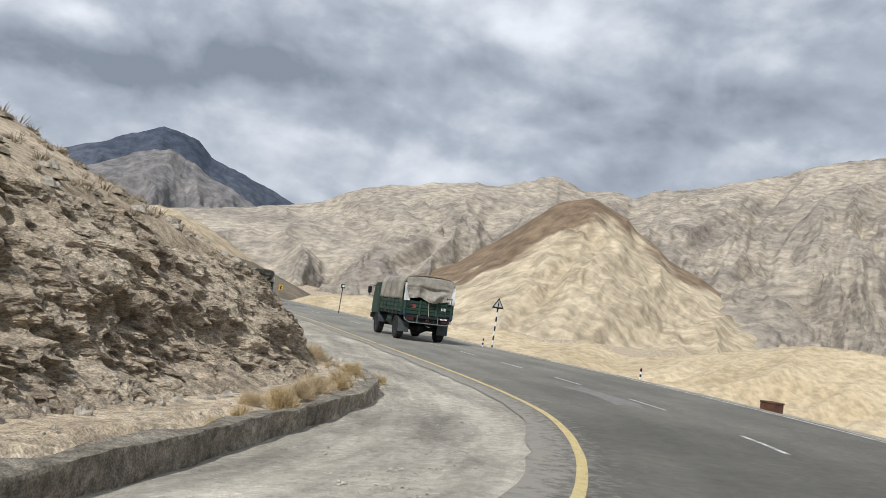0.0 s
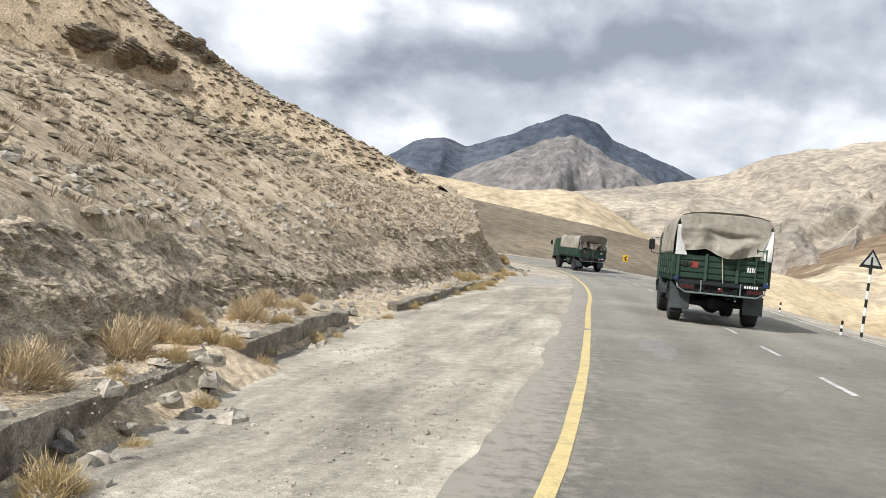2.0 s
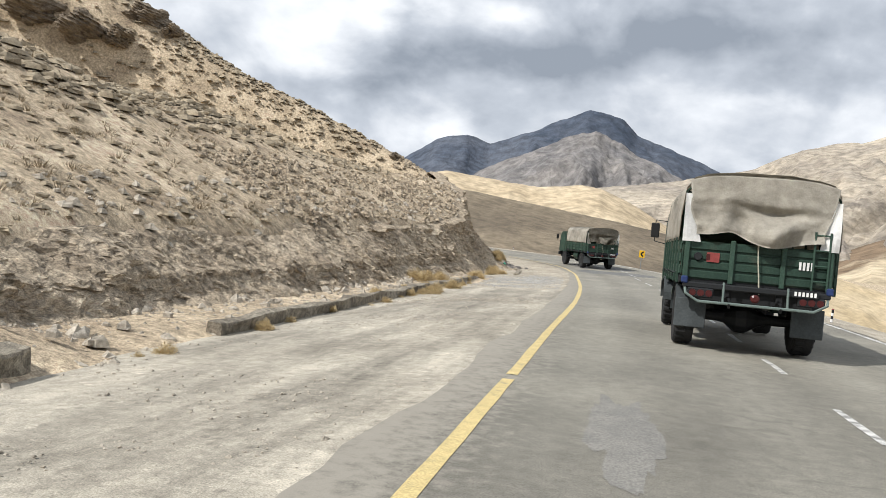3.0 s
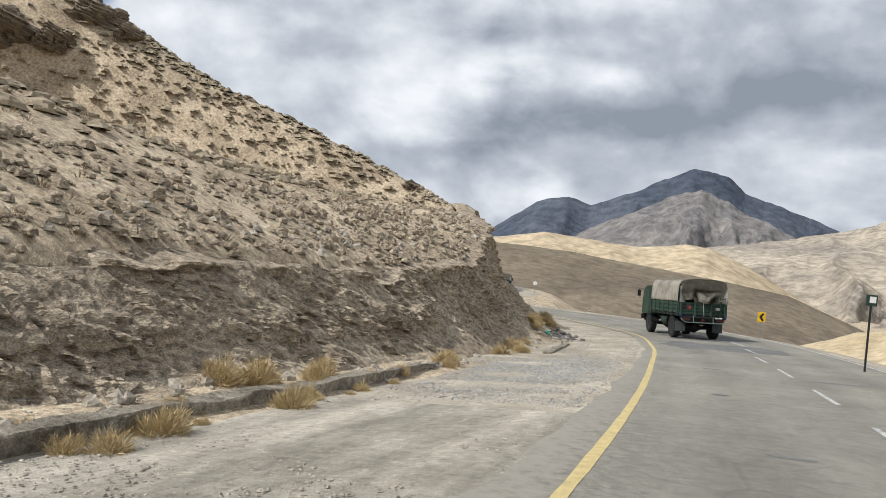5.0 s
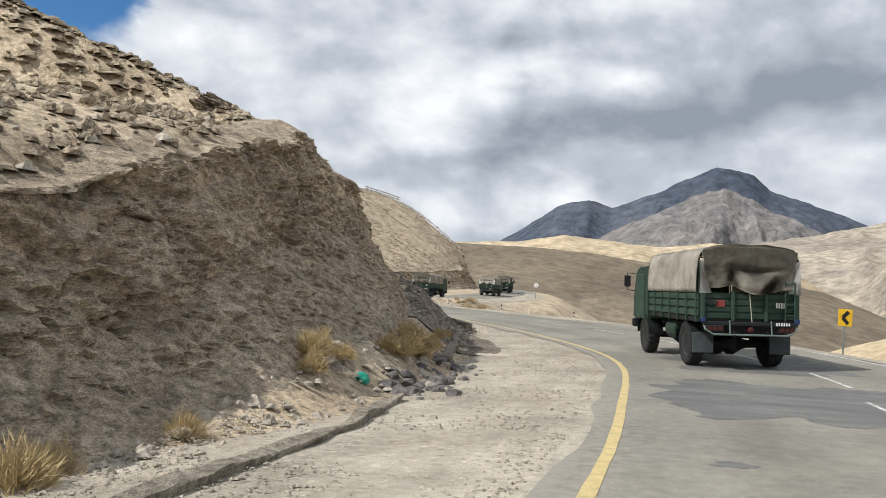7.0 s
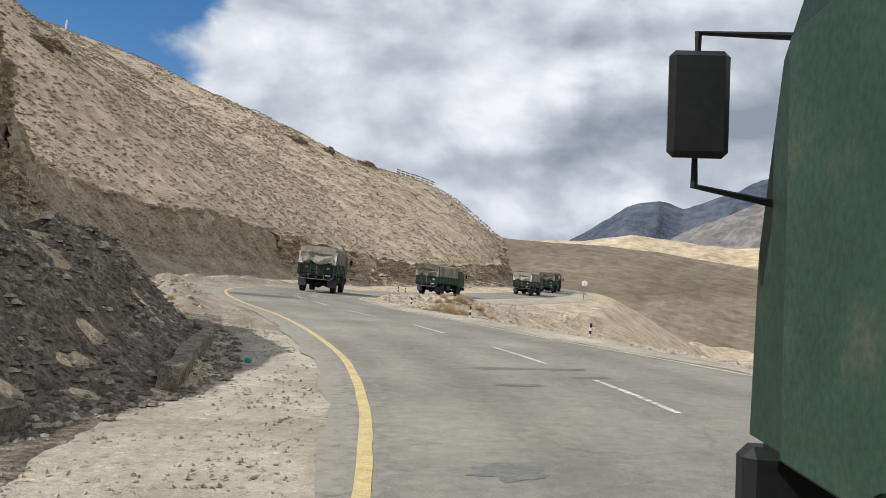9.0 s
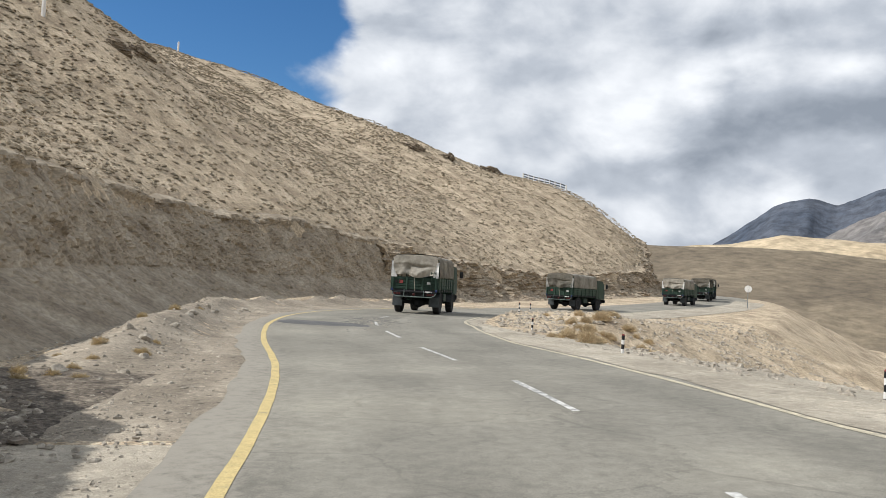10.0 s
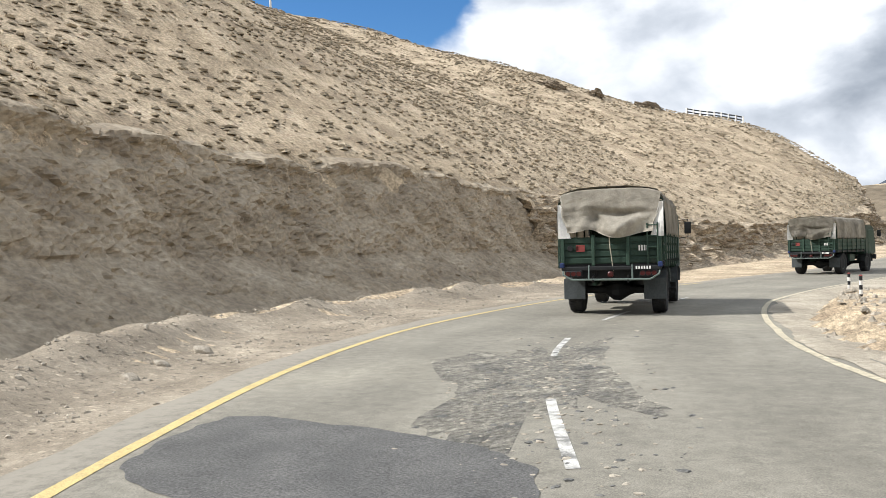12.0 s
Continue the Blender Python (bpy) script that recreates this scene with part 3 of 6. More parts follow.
def strip(name, s0, s1, ds, ds_across, lift, mat, label, category="", kind="structure", wob=(0.0, 0.0)):
    """A band beside or on the road between two offsets from its yellow edge line."""
    s = np.arange(s0, s1, ds)
    d = np.asarray(ds_across, float)
    S, D = np.meshgrid(s, d, indexing="ij")
    D = D.copy()
    D[:, 0] += wob[0] * fbm(s / 1.3, s * 0 + 3.3, 0, 4) + (keyed(EDGE.y_at(s), (52, 0.0), (66, 0.25), (92, 0.22), (100, 0.0)) if wob[0] else 0.0)
    D[:, -1] += wob[1] * fbm(s / 2.5, s * 0 + 9.3, 0, 4)
    X, Y = EDGE.at(S, D)
    Z = side_z(S.ravel(), D.ravel()).reshape(S.shape) + lift
    return sheet(name, X, Y, Z, mat, label, category, kind, (S, D))


S = EDGE.s_at_y
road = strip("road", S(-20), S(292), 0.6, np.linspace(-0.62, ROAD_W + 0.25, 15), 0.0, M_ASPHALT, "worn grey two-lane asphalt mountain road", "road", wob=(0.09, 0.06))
shoulder = strip("shoulder", S(-6), S(52), 0.5, np.linspace(-5.2, -0.3, 11), -0.012, M_CONCRETE, "dusty pale concrete apron beside the road", "pavement", wob=(0.0, 0.0))
verge = strip("verge", S(48), S(103), 0.5, np.linspace(-6.0, -0.3, 13), -0.02, M_GRAVEL, "gravelly dirt verge beside the road", "verge")
vs, vd = np.meshgrid(np.arange(S(102.5), S(150), 0.4), np.linspace(-4.0, -0.35, 16), indexing="ij")
vx, vy = EDGE.at(vs, vd)
sheet("verge", vx, vy, ground_z(vx, vy).reshape(vx.shape) + 0.035 - 0.06 * smooth(S(103.4), S(102.5), vs), M_EARTH, "dusty gravel verge and earth berm below the cut", "verge", uv=(vs, vd))
ts, td = np.meshgrid(np.arange(FOOT.s_at_y(84), FOOT.s_at_y(104), 0.3), np.linspace(-1.2, 3.3, 24), indexing="ij")
tx, ty = FOOT.at(ts, td)
edge_s, edge_d = EDGE.near(tx, ty)
sheet("talus", tx, ty, ground_z(tx, ty).reshape(tx.shape) + 0.05 - 0.25 * smooth(-1.7, -1.2, edge_d).reshape(tx.shape) - 0.12 * smooth(2.7, 3.3, td), M_SHALE, "dark shale debris slope below the rock cut", "slope")
vs, vd = np.meshgrid(np.arange(S(-10), S(215), 0.5), np.linspace(0, 1, 12), indexing="ij")
rim = ROAD_W + 0.15 - narrowing(EDGE.y_at(vs)) + 0.1 * fbm(vs / 1.1, vs * 0 + 2.0, 1.0, 4)
vd = rim + vd * (ROAD_W + 2.6 - rim)
vx, vy = EDGE.at(vs, vd)
sheet("verge", vx, vy, side_z(vs.ravel(), vd.ravel()).reshape(vx.shape) + np.where(vd > ROAD_W + 0.4, -0.012, 0.007), M_GRAVEL, "sandy gravel verge on the valley side", "verge", uv=(vs, vd))


def band(name, s0, s1, d, width, mat, label, wob=0.01, lift=0.005):
    n = max(3, int((s1 - s0) / 0.6) + 1)
    s = np.linspace(s0, s1, n)
    w = width / 2
    S2, D2 = np.meshgrid(s, [d - w, d + w], indexing="ij")
    D2 = D2 - narrowing(EDGE.y_at(s))[:, None] * np.clip(d / ROAD_W, 0, 1) ** 5 + wob * fbm(S2 * 2.1, D2 * 9, 0, 2)
    X, Y = EDGE.at(S2, D2)
    Z = side_z(S2.ravel(), D2.ravel()).reshape(S2.shape) + lift
    return tagged(new(name, mesh(name, np.c_[X.ravel(), Y.ravel(), Z.ravel()], grid_faces(n, 2), mat)), label, "road marking", "", "structure")


band("edge_line", S(-15), S(31.0), 0.0, 0.135, M_YELLOW, "yellow painted edge line on the hill side")
band("edge_line", S(31.35), S(150), 0.0, 0.135, M_YELLOW, "yellow painted edge line on the hill side")
band("edge_line", S(-15), S(96), ROAD_W, 0.12, M_WHITE, "white painted edge line on the valley side")
band("edge_line", S(96), S(180), ROAD_W, 0.12, M_FADED, "faded yellow edge line on the valley side")

# nearer ends of the centre dashes: short ones before the spur, long ones round the bend
dashes = [(float(S(y)), 1.75) for y in (7.4, 11.8, 16.3, 20.8, 25.2, 29.8, 34.3, 38.8, 43.3)] + [(float(S(y)), 2.9) for y in (51.0, 57.0, 63.2, 68.9, 74.2, 79.5, 85.0)]
for x, y in ((11.0, 91.4), (8.0, 96.4), (4.7, 100.8), (0.3, 106.2), (-4.2, 110.5), (-8.4, 114.9), (-12.4, 119.2), (-15.6, 124.6), (-18.3, 130.4), (-20.5, 136.5)):
    dashes.append((float(EDGE.near([x], [y])[0][0]), 2.9))
for s, long in dashes:
    band("centre_dash", s, s + long, ROAD_W / 2 + float(keyed(EDGE.y_at(s), (70, -0.05), (78, 0.75), (84, 0.7), (88, 0.35), (95, 0.1), (104, 0.04), (108, -0.19), (112.5, -0.09), (114, -0.12), (126, -0.08))), 0.1, M_WHITE, "white painted centre dash", 0.012)["group"] = "centre line dashes"

# ---- rock cut along the hill side ----


def slabs(s, z, seed, thick, run=0.9):
    """Tilted broken beds: each juts out by its own amount and overhangs the one below. About -0.6 to 0.6."""
    t = (z * 0.92 + s * 0.22) / thick + 0.8 * fbm(s / 1.6, z / 1.3, seed, 3)
    k = np.floor(t)
    at = s / run + 6.3 * hashed(k, k * 0 + 5, k * 0 + seed) + 0.5 * fbm(s / 0.7, z / 0.4, seed + 3, 2)
    return hashed(k, np.floor(at), k * 0 + seed) - 0.5 + 0.45 * (t - k - 0.5) - 0.5 * smooth(0.82, 1.0, at - np.floor(at))


def cliff(name, y0, y1, step, rows, rough_amp, rill, mat, label, belly, bed, hollow, lip_out):
    """The cut face. belly keys its profile by y (1 bulging, 0 a debris foot under a steep face), bed gives the depth and thickness of its strata."""
    s = np.arange(FOOT.s_at_y(y0), FOOT.s_at_y(y1), step)
    y = FOOT.y_at(s)
    h, w = cut_h(y), cut_w(y)
    V = np.r_[np.linspace(-0.12, 1.0, rows), 1.015, 1.035, 1.06, 1.12]
    es, ed = EDGE.near(*FOOT.at(s))
    zb = side_z(es, np.maximum(ed, -5.5)) + keyed(y, (-20, 0.3), (30, 0.3), (31, 0.1), (60, 0.0)) + talus(y)[1]
    round_top = np.where(V[None] < 0.12, V[None] * 1.3, np.where(V[None] < 0.48, 0.156 + (V[None] - 0.12) * 0.42, 0.307 + (V[None] - 0.48) * 1.333))
    v0, o0 = (keyed(y, *k)[:, None] for k in (((70, 0.3), (78, 0.44), (90, 0.48), (97, 0.35), (100, 0.3)), ((70, 0.6), (78, 0.74), (90, 0.76), (97, 0.62), (100, 0.6))))
    steep_top = np.where(V[None] < v0, V[None] * o0 / v0, o0 + (V[None] - v0) * (1 - o0) / (1 - v0))
    b = keyed(y, *belly)[:, None]
    off = w[:, None] * (b * round_top + (1 - b) * steep_top)
    z = zb[:, None] + h[:, None] * np.minimum(V, 1.0)[None]
    lip = np.clip(V - 1.0, 0, None)[None]
    off = off + lip * 8 + 0.05
    z = z + lip * 8 * grade(y)[:, None] - np.where(lip > 0.1, 0.35, 0.0)
    SS = np.broadcast_to(s[:, None], off.shape)
    env = smooth(-0.1, 0.12, V)[None] * np.where(V > 1, 0.35, 1.0)[None]
    scale = np.clip(h / 3.0, 0.4, 1.4)[:, None]
    blocks = fbm(SS / 2.2, z / 1.7, 2.0, 3)
    dip = z * 0.9 + SS * 0.35
    ridged = 1 - 2.2 * np.abs(fbm(SS / 0.9 + 0.6 * blocks, dip / 0.8, 5.0, 4, 0.6))
    fine = 1 - 2.2 * np.abs(fbm(SS / 0.28, dip / 0.18, 8.0, 3, 0.6))
    knobs = fbm(SS / 0.26, z / 0.24, 15.0, 3, 0.6)
    rills = 1 - 2 * np.abs(vnoise(SS / 1.1 + 0.25 * z, z * 0.15, 9.0))
    disp = rough_amp * (0.5 * blocks + 0.2 * ridged + 0.17 * fine + 0.1 * knobs) * scale + rill * rills * scale
    if bed[0]:
        worn = smooth(-0.5, 0.35, fbm(SS / 2.6, z / 1.2, 31.0, 3))
        disp = disp + bed[0] * keyed(y, (8, 1.0), (13, 0.5), (17, 0.5), (20, 1.0))[:, None] * worn * (slabs(SS, z, 3.0, bed[1]) + 0.55 * slabs(SS, z, 13.0, bed[1] * 0.4, 0.35))
    if hollow:
        disp = disp - hollow * keyed(y, (9, 1.0), (14, 0.35), (50, 0.35), (52, 1.0))[:, None] * smooth(0.08, 0.5, fbm(SS / 1.7, z / 1.15, 21.0, 3)) * smooth(1.0, 0.75, V)[None]
    off = off - env * disp
    crust = smooth(0.9, 0.985, V)[None] * smooth(1.1, 1.03, V)[None]
    off = off - lip_out * crust * np.clip(0.55 + 0.7 * fbm(SS / 1.1, SS * 0 + 4.0, 3.0, 4), 0, 1.4)
    z = z + env * 0.12 * rough_amp * fbm(SS / 0.8, z / 0.4, 11.0, 3) - crust * 0.25 * np.clip(fbm(SS / 1.9, SS * 0 + 8.0, 6.0, 4), 0, 1)
    X, Y = FOOT.at(SS, -off)
    ob = sheet(name, X, Y, z, mat, label, "cliff")
    ob.data.polygons.foreach_set("use_smooth", np.zeros(len(ob.data.polygons), bool))
    return ob


cliff("cliff", -12, 19, 0.055, 92, 0.5, 0.0, M_ROCK, "crumbling layered rock face cut for the road", ((0, 0.75),), (0.3, 0.3), 0.45, 0.1)
cliff("cliff", 18.4, 48, 0.085, 44, 0.55, 0.05, M_ROCK, "low stony cut bank with loose rock", ((0, 0.8),), (0.09, 0.2), 0.12, 0.06)
cliff("cliff", 47.4, 98, 0.075, 84, 0.28, 0.06, M_ROCK, "tall eroded rock cut with overhanging top edge", ((48, 0.6), (58, 0.55), (66, 0.35), (73, 0.15), (98, 0.1)), (0.15, 0.24), 0.2, 0.28)
cliff("cliff", 97.4, 152, 0.12, 70, 0.24, 0.1, M_CUT, "shaded earthen road cut with erosion rills", ((97, 0.1), (125, 0.15)), (0.0, 0.3), 0.16, 0.3)
cliff("cliff", 151, 262, 0.4, 30, 0.8, 0.25, M_ROCK, "distant rocky road cut below the slope", ((151, 0.2),), (0.25, 0.6), 0.4, 0.3)


# ---- hills and mountains across the valley ----


def ridge(name, crest, dist, depth, foot_z, mat, label, rug=0.06, wave=40.0, seed=0.0, rows=30, step=0.12):
    """A landform seen across the valley: crest gives its height in degrees by its bearing (left of +y) as seen from the road."""
    c = sorted(crest)
    az = np.arange(c[0][0], c[-1][0], step)
    el = np.interp(az, [a for a, _ in c], [e for _, e in c])
    top = 1.6 + dist * np.tan(np.radians(el))
    v = np.r_[np.linspace(0, 1, rows), 1.12, 1.3]
    A, V = np.meshgrid(az, v, indexing="ij")
    up = np.minimum(V, 1) ** 1.25
    R = dist - depth * (1 - V)
    T = top[:, None]
    Z = foot_z + (T - foot_z) * up - np.clip(V - 1, 0, None) * (T - foot_z) * 1.2
    arc = np.radians(A) * dist
    run = R - dist
    bend = 0.6 * fbm(arc / (3 * wave), run / (3 * wave), seed + 4, 3)
    gully = 1 - 2.3 * np.abs(fbm(arc / wave + bend, run / (3.2 * wave) + 0.25 * arc / wave, seed, 6, 0.5))
    env = np.sin(np.clip(V, 0, 1) * np.pi) ** 0.6
    Z = Z + rug * (T - foot_z) * (gully * env + 0.2 * fbm(arc / (wave * 0.3), V * 0 + 2.0, seed, 4) * smooth(0.7, 1.0, V))
    X = 10 - np.sin(np.radians(A)) * R
    Y = 60 + np.cos(np.radians(A)) * R
    return sheet(name, X, Y, Z, mat, label, "mountain" if dist > 1000 else "hill")


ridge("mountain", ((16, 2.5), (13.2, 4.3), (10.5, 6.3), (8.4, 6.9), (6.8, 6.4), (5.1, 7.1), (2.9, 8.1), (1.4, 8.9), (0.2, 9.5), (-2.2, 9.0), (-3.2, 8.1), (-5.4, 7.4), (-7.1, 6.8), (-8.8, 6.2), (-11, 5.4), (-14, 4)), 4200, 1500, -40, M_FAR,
      "dark blue-grey peak, cloud shade and haze put into its colour", 0.05, 300, 3.0, 50)
ridge("mountain", ((9, 3.3), (7.1, 4.5), (4.2, 6.1), (1.6, 7.5), (-0.4, 8.2), (-1.4, 7.7), (-3, 6.8), (-5, 6.1), (-6.3, 5.6), (-9, 4.2)), 3300, 1300, -40, M_GREY, "bare grey scree mountain flank", 0.1, 220, 8.0, 60)
ridge("mountain", ((2, 3.6), (-2.8, 4.6), (-6.4, 5.4), (-8.9, 5.9), (-11.2, 6.6), (-12.3, 7.3), (-13.9, 8.2), (-16.5, 8.8), (-19.5, 9.3), (-23.6, 9.8), (-25.3, 10.4), (-27.7, 10.9), (-29.6, 10.3), (-31.8, 10.4), (-33.1, 10.1), (-35.1, 10.9),
                   (-38.8, 11.6), (-41.9, 12.6), (-45.5, 13.5), (-47.6, 14), (-58, 15), (-75, 14)), 1850, 1250, -30, M_TAN, "bare folded tan mountains with grey strata", 0.068, 170, 5.0, 110, 0.09)
ridge("hill", ((-16, 1.2), (-21.8, 4.0), (-24.3, 6.0), (-26.4, 7.7), (-28.5, 9.3), (-30.9, 10.2), (-33.6, 9.0), (-34.3, 8.3), (-36.9, 6.4), (-39.6, 5.1), (-42.2, 3.7), (-48, 2.2)), 950, 560, -25, M_BROWNPEAK, "brown-capped ridge with pale sand slopes", 0.05, 90, 2.0, 110, 0.09)
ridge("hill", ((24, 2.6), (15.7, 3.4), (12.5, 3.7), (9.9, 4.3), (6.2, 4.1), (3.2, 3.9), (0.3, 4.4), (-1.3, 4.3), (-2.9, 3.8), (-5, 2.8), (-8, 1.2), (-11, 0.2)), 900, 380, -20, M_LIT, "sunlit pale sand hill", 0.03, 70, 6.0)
ridge("hill", ((34, 2.6), (24, 3.1), (17, 3.2), (12, 3.25), (8.3, 3.2), (4.1, 2.85), (0, 2.5), (-2.4, 2.3), (-6.8, 1.7), (-9.1, 0.9), (-13, -0.6), (-18, -2.0)), 420, 260, -22, M_BROWN_SHADE, "brown earth hill with cloud shade put into its colour", 0.025, 45, 9.0)
ridge("hill", ((-5, -3.0), (-9, -1.4), (-12, -0.2), (-17, 0.7), (-22, -0.2), (-26, -1.0), (-30, -0.5), (-34, -1.0), (-38, -0.3), (-42, -1.1), (-46, -0.4), (-50, 0.6), (-55, 2.0), (-60, 2.4), (-66, 1.5), (-74, 1.9), (-85, 1.5)), 172, 100, -16, M_DUNE,
      "sunlit sandy mounds across the valley", 0.1, 26, 11.0, 60, 0.25)

# ---- building blocks ----


def material_plain(name, color, rough=0.6, metal=0.0, vary=0.12, bump_scale=25.0, bump=0.1):
    c = np.array(color)
    return material(name, ((0.35, tuple(c * (1 - vary))), (0.65, tuple(np.minimum(c * (1 + vary), 1)))), 2.5, 5, rough, bump, bump_scale, 0.01, metal=metal, grain=0.12)


M_GREEN = material("army_green_paint", ((0.35, (0.016, 0.036, 0.025)), (0.56, (0.022, 0.046, 0.032)), (0.72, (0.06, 0.066, 0.048))), 2.2, 9, 0.55, 0.15, 30.0, 0.008, grain=0.2)
M_GREEN2 = material("faded_green_paint", ((0.35, (0.025, 0.052, 0.036)), (0.56, (0.034, 0.066, 0.047)), (0.72, (0.08, 0.088, 0.065))), 2.6, 9, 0.6, 0.15, 30.0, 0.008, grain=0.2)
M_CANVAS = material("olive_canvas", ((0.35, (0.265, 0.242, 0.2)), (0.65, (0.4, 0.368, 0.308))), 1.2, 6, 0.9, 0.5, 4.0, 0.05, grain=0.15)
M_RUBBER = material_plain("tyre_rubber", (0.022, 0.022, 0.022), 0.85, 0.0, 0.3)
M_BLACK = material_plain("black_chassis", (0.014, 0.015, 0.016), 0.6)
M_FLAP = material_plain("grey_mudflap", (0.06, 0.068, 0.07), 0.8, 0.0, 0.25)
M_RIM = material_plain("dusty_rim", (0.075, 0.09, 0.08), 0.6, 0.3)
M_RED = material_plain("red_lens", (0.06, 0.012, 0.011), 0.3)
M_MARK = material_plain("red_marking", (0.22, 0.045, 0.04), 0.6)
M_WHITEP = material_plain("white_paint", (0.72, 0.71, 0.68), 0.55)
M_YELP = material_plain("yellow_sign_paint", (0.75, 0.45, 0.02), 0.45)
M_ROPE = material_plain("pale_rope", (0.4, 0.38, 0.3), 0.9)
M_STEEL = material_plain("grey_steel", (0.25, 0.26, 0.26), 0.5, 0.6)
M_BLUE = material_plain("blue_paint", (0.02, 0.035, 0.11), 0.5)
M_MINT = material_plain("green_plastic", (0.025, 0.28, 0.19), 0.4)
M_BAR = material_plain("grey_green_tube", (0.13, 0.165, 0.15), 0.55)
M_RUST = material_plain("rusty_brown_metal", (0.11, 0.05, 0.03), 0.8, 0.0, 0.35)
M_GLASS = bpy.data.materials.new("window_glass")
M_GLASS.use_nodes = True
M_GLASS.node_tree.nodes["Principled BSDF"].inputs["Base Color"].default_value = (0.75, 0.82, 0.82, 1)
M_GLASS.node_tree.nodes["Principled BSDF"].inputs["Transmission Weight"].default_value = 1.0
M_GLASS.node_tree.nodes["Principled BSDF"].inputs["Roughness"].default_value = 0.05
M_MIRROR = material_plain("mirror_back", (0.02, 0.02, 0.02), 0.3)

def as_mesh(name, bm, mat, flat=True):
    me = bpy.data.meshes.new(name)
    bm.normal_update()
    bm.to_mesh(me)
    bm.free()
    me.materials.append(mat)
    if not flat:
        me.polygons.foreach_set("use_smooth", np.ones(len(me.polygons), bool))
    return me


def part(name, bm, mat, parent, label="", flat=True):
    ob = new(name, as_mesh(name, bm, mat, flat) if isinstance(bm, bmesh.types.BMesh) else bm)
    ob.parent = parent
    if label:
        ob["label"] = label
    return ob


def thing(name, label, category, at, rz=0.0, group=""):
    ob = new(name)
    ob.empty_display_size = 0.2
    ob.matrix_basis = pose(*at, 0, 0, rz)
    return tagged(ob, label, category, group)


def box(size, at, bevel=0.02, bm=None, turn=None):
    bm = bm or bmesh.new()
    m = Matrix.Translation(at) @ (turn or Matrix()) @ Matrix.Diagonal((*size, 1))
    got = bmesh.ops.create_cube(bm, size=1.0, matrix=m)
    if bevel:
        edges = list({e for v in got["verts"] for e in v.link_edges})
        bmesh.ops.bevel(bm, geom=edges, offset=min(bevel, 0.45 * min(size)), segments=1, affect="EDGES")
    return bm


def lathe(profile, at, axis="x", n=20, bm=None):
    """A turned solid from (radius, along) pairs."""
    bm = bm or bmesh.new()
    rings = []
    for r, a in profile:
        ring = []
        for i in range(n):
            c, s2 = r * math.cos(2 * math.pi * i / n), r * math.sin(2 * math.pi * i / n)
            v = (a, c, s2) if axis == "x" else ((c, a, s2) if axis == "y" else (c, s2, a))
            ring.append(bm.verts.new(Vector(v) + Vector(at)))
        rings.append(ring)
    for p, q in zip(rings, rings[1:]):
        for i in range(n):
            bm.faces.new((p[i], p[(i + 1) % n], q[(i + 1) % n], q[i]))
    for ring in (rings[0], rings[-1]):
        bm.faces.new(ring)
    bmesh.ops.recalc_face_normals(bm, faces=bm.faces)
    return bm


def tube(points, r, bm=None, n=7):
    bm = bm or bmesh.new()
    pts = [Vector(p) for p in points]
    rings = []
    for i, p in enumerate(pts):
        d = (pts[min(i + 1, len(pts) - 1)] - pts[max(i - 1, 0)]).normalized()
        q = d.to_track_quat("Z", "Y")
        rings.append([bm.verts.new(p + q @ Vector((r * math.cos(2 * math.pi * k / n), r * math.sin(2 * math.pi * k / n), 0))) for k in range(n)])
    for a, b in zip(rings, rings[1:]):
        for k in range(n):
            bm.faces.new((a[k], a[(k + 1) % n], b[(k + 1) % n], b[k]))
    for ring in (rings[0], rings[-1]):
        bm.faces.new(ring)
    bmesh.ops.recalc_face_normals(bm, faces=bm.faces)
    return bm


def surface(fn, nu, nv, thick=0.02):
    """A cloth or sheet over a grid, with thickness."""
    bm = bmesh.new()
    g = [[bm.verts.new(fn(i / (nu - 1), j / (nv - 1))) for j in range(nv)] for i in range(nu)]
    for i in range(nu - 1):
        for j in range(nv - 1):
            bm.faces.new((g[i][j], g[i + 1][j], g[i + 1][j + 1], g[i][j + 1]))
    bmesh.ops.solidify(bm, geom=bm.faces[:], thickness=thick)
    return bm


# ---- army lorries ----


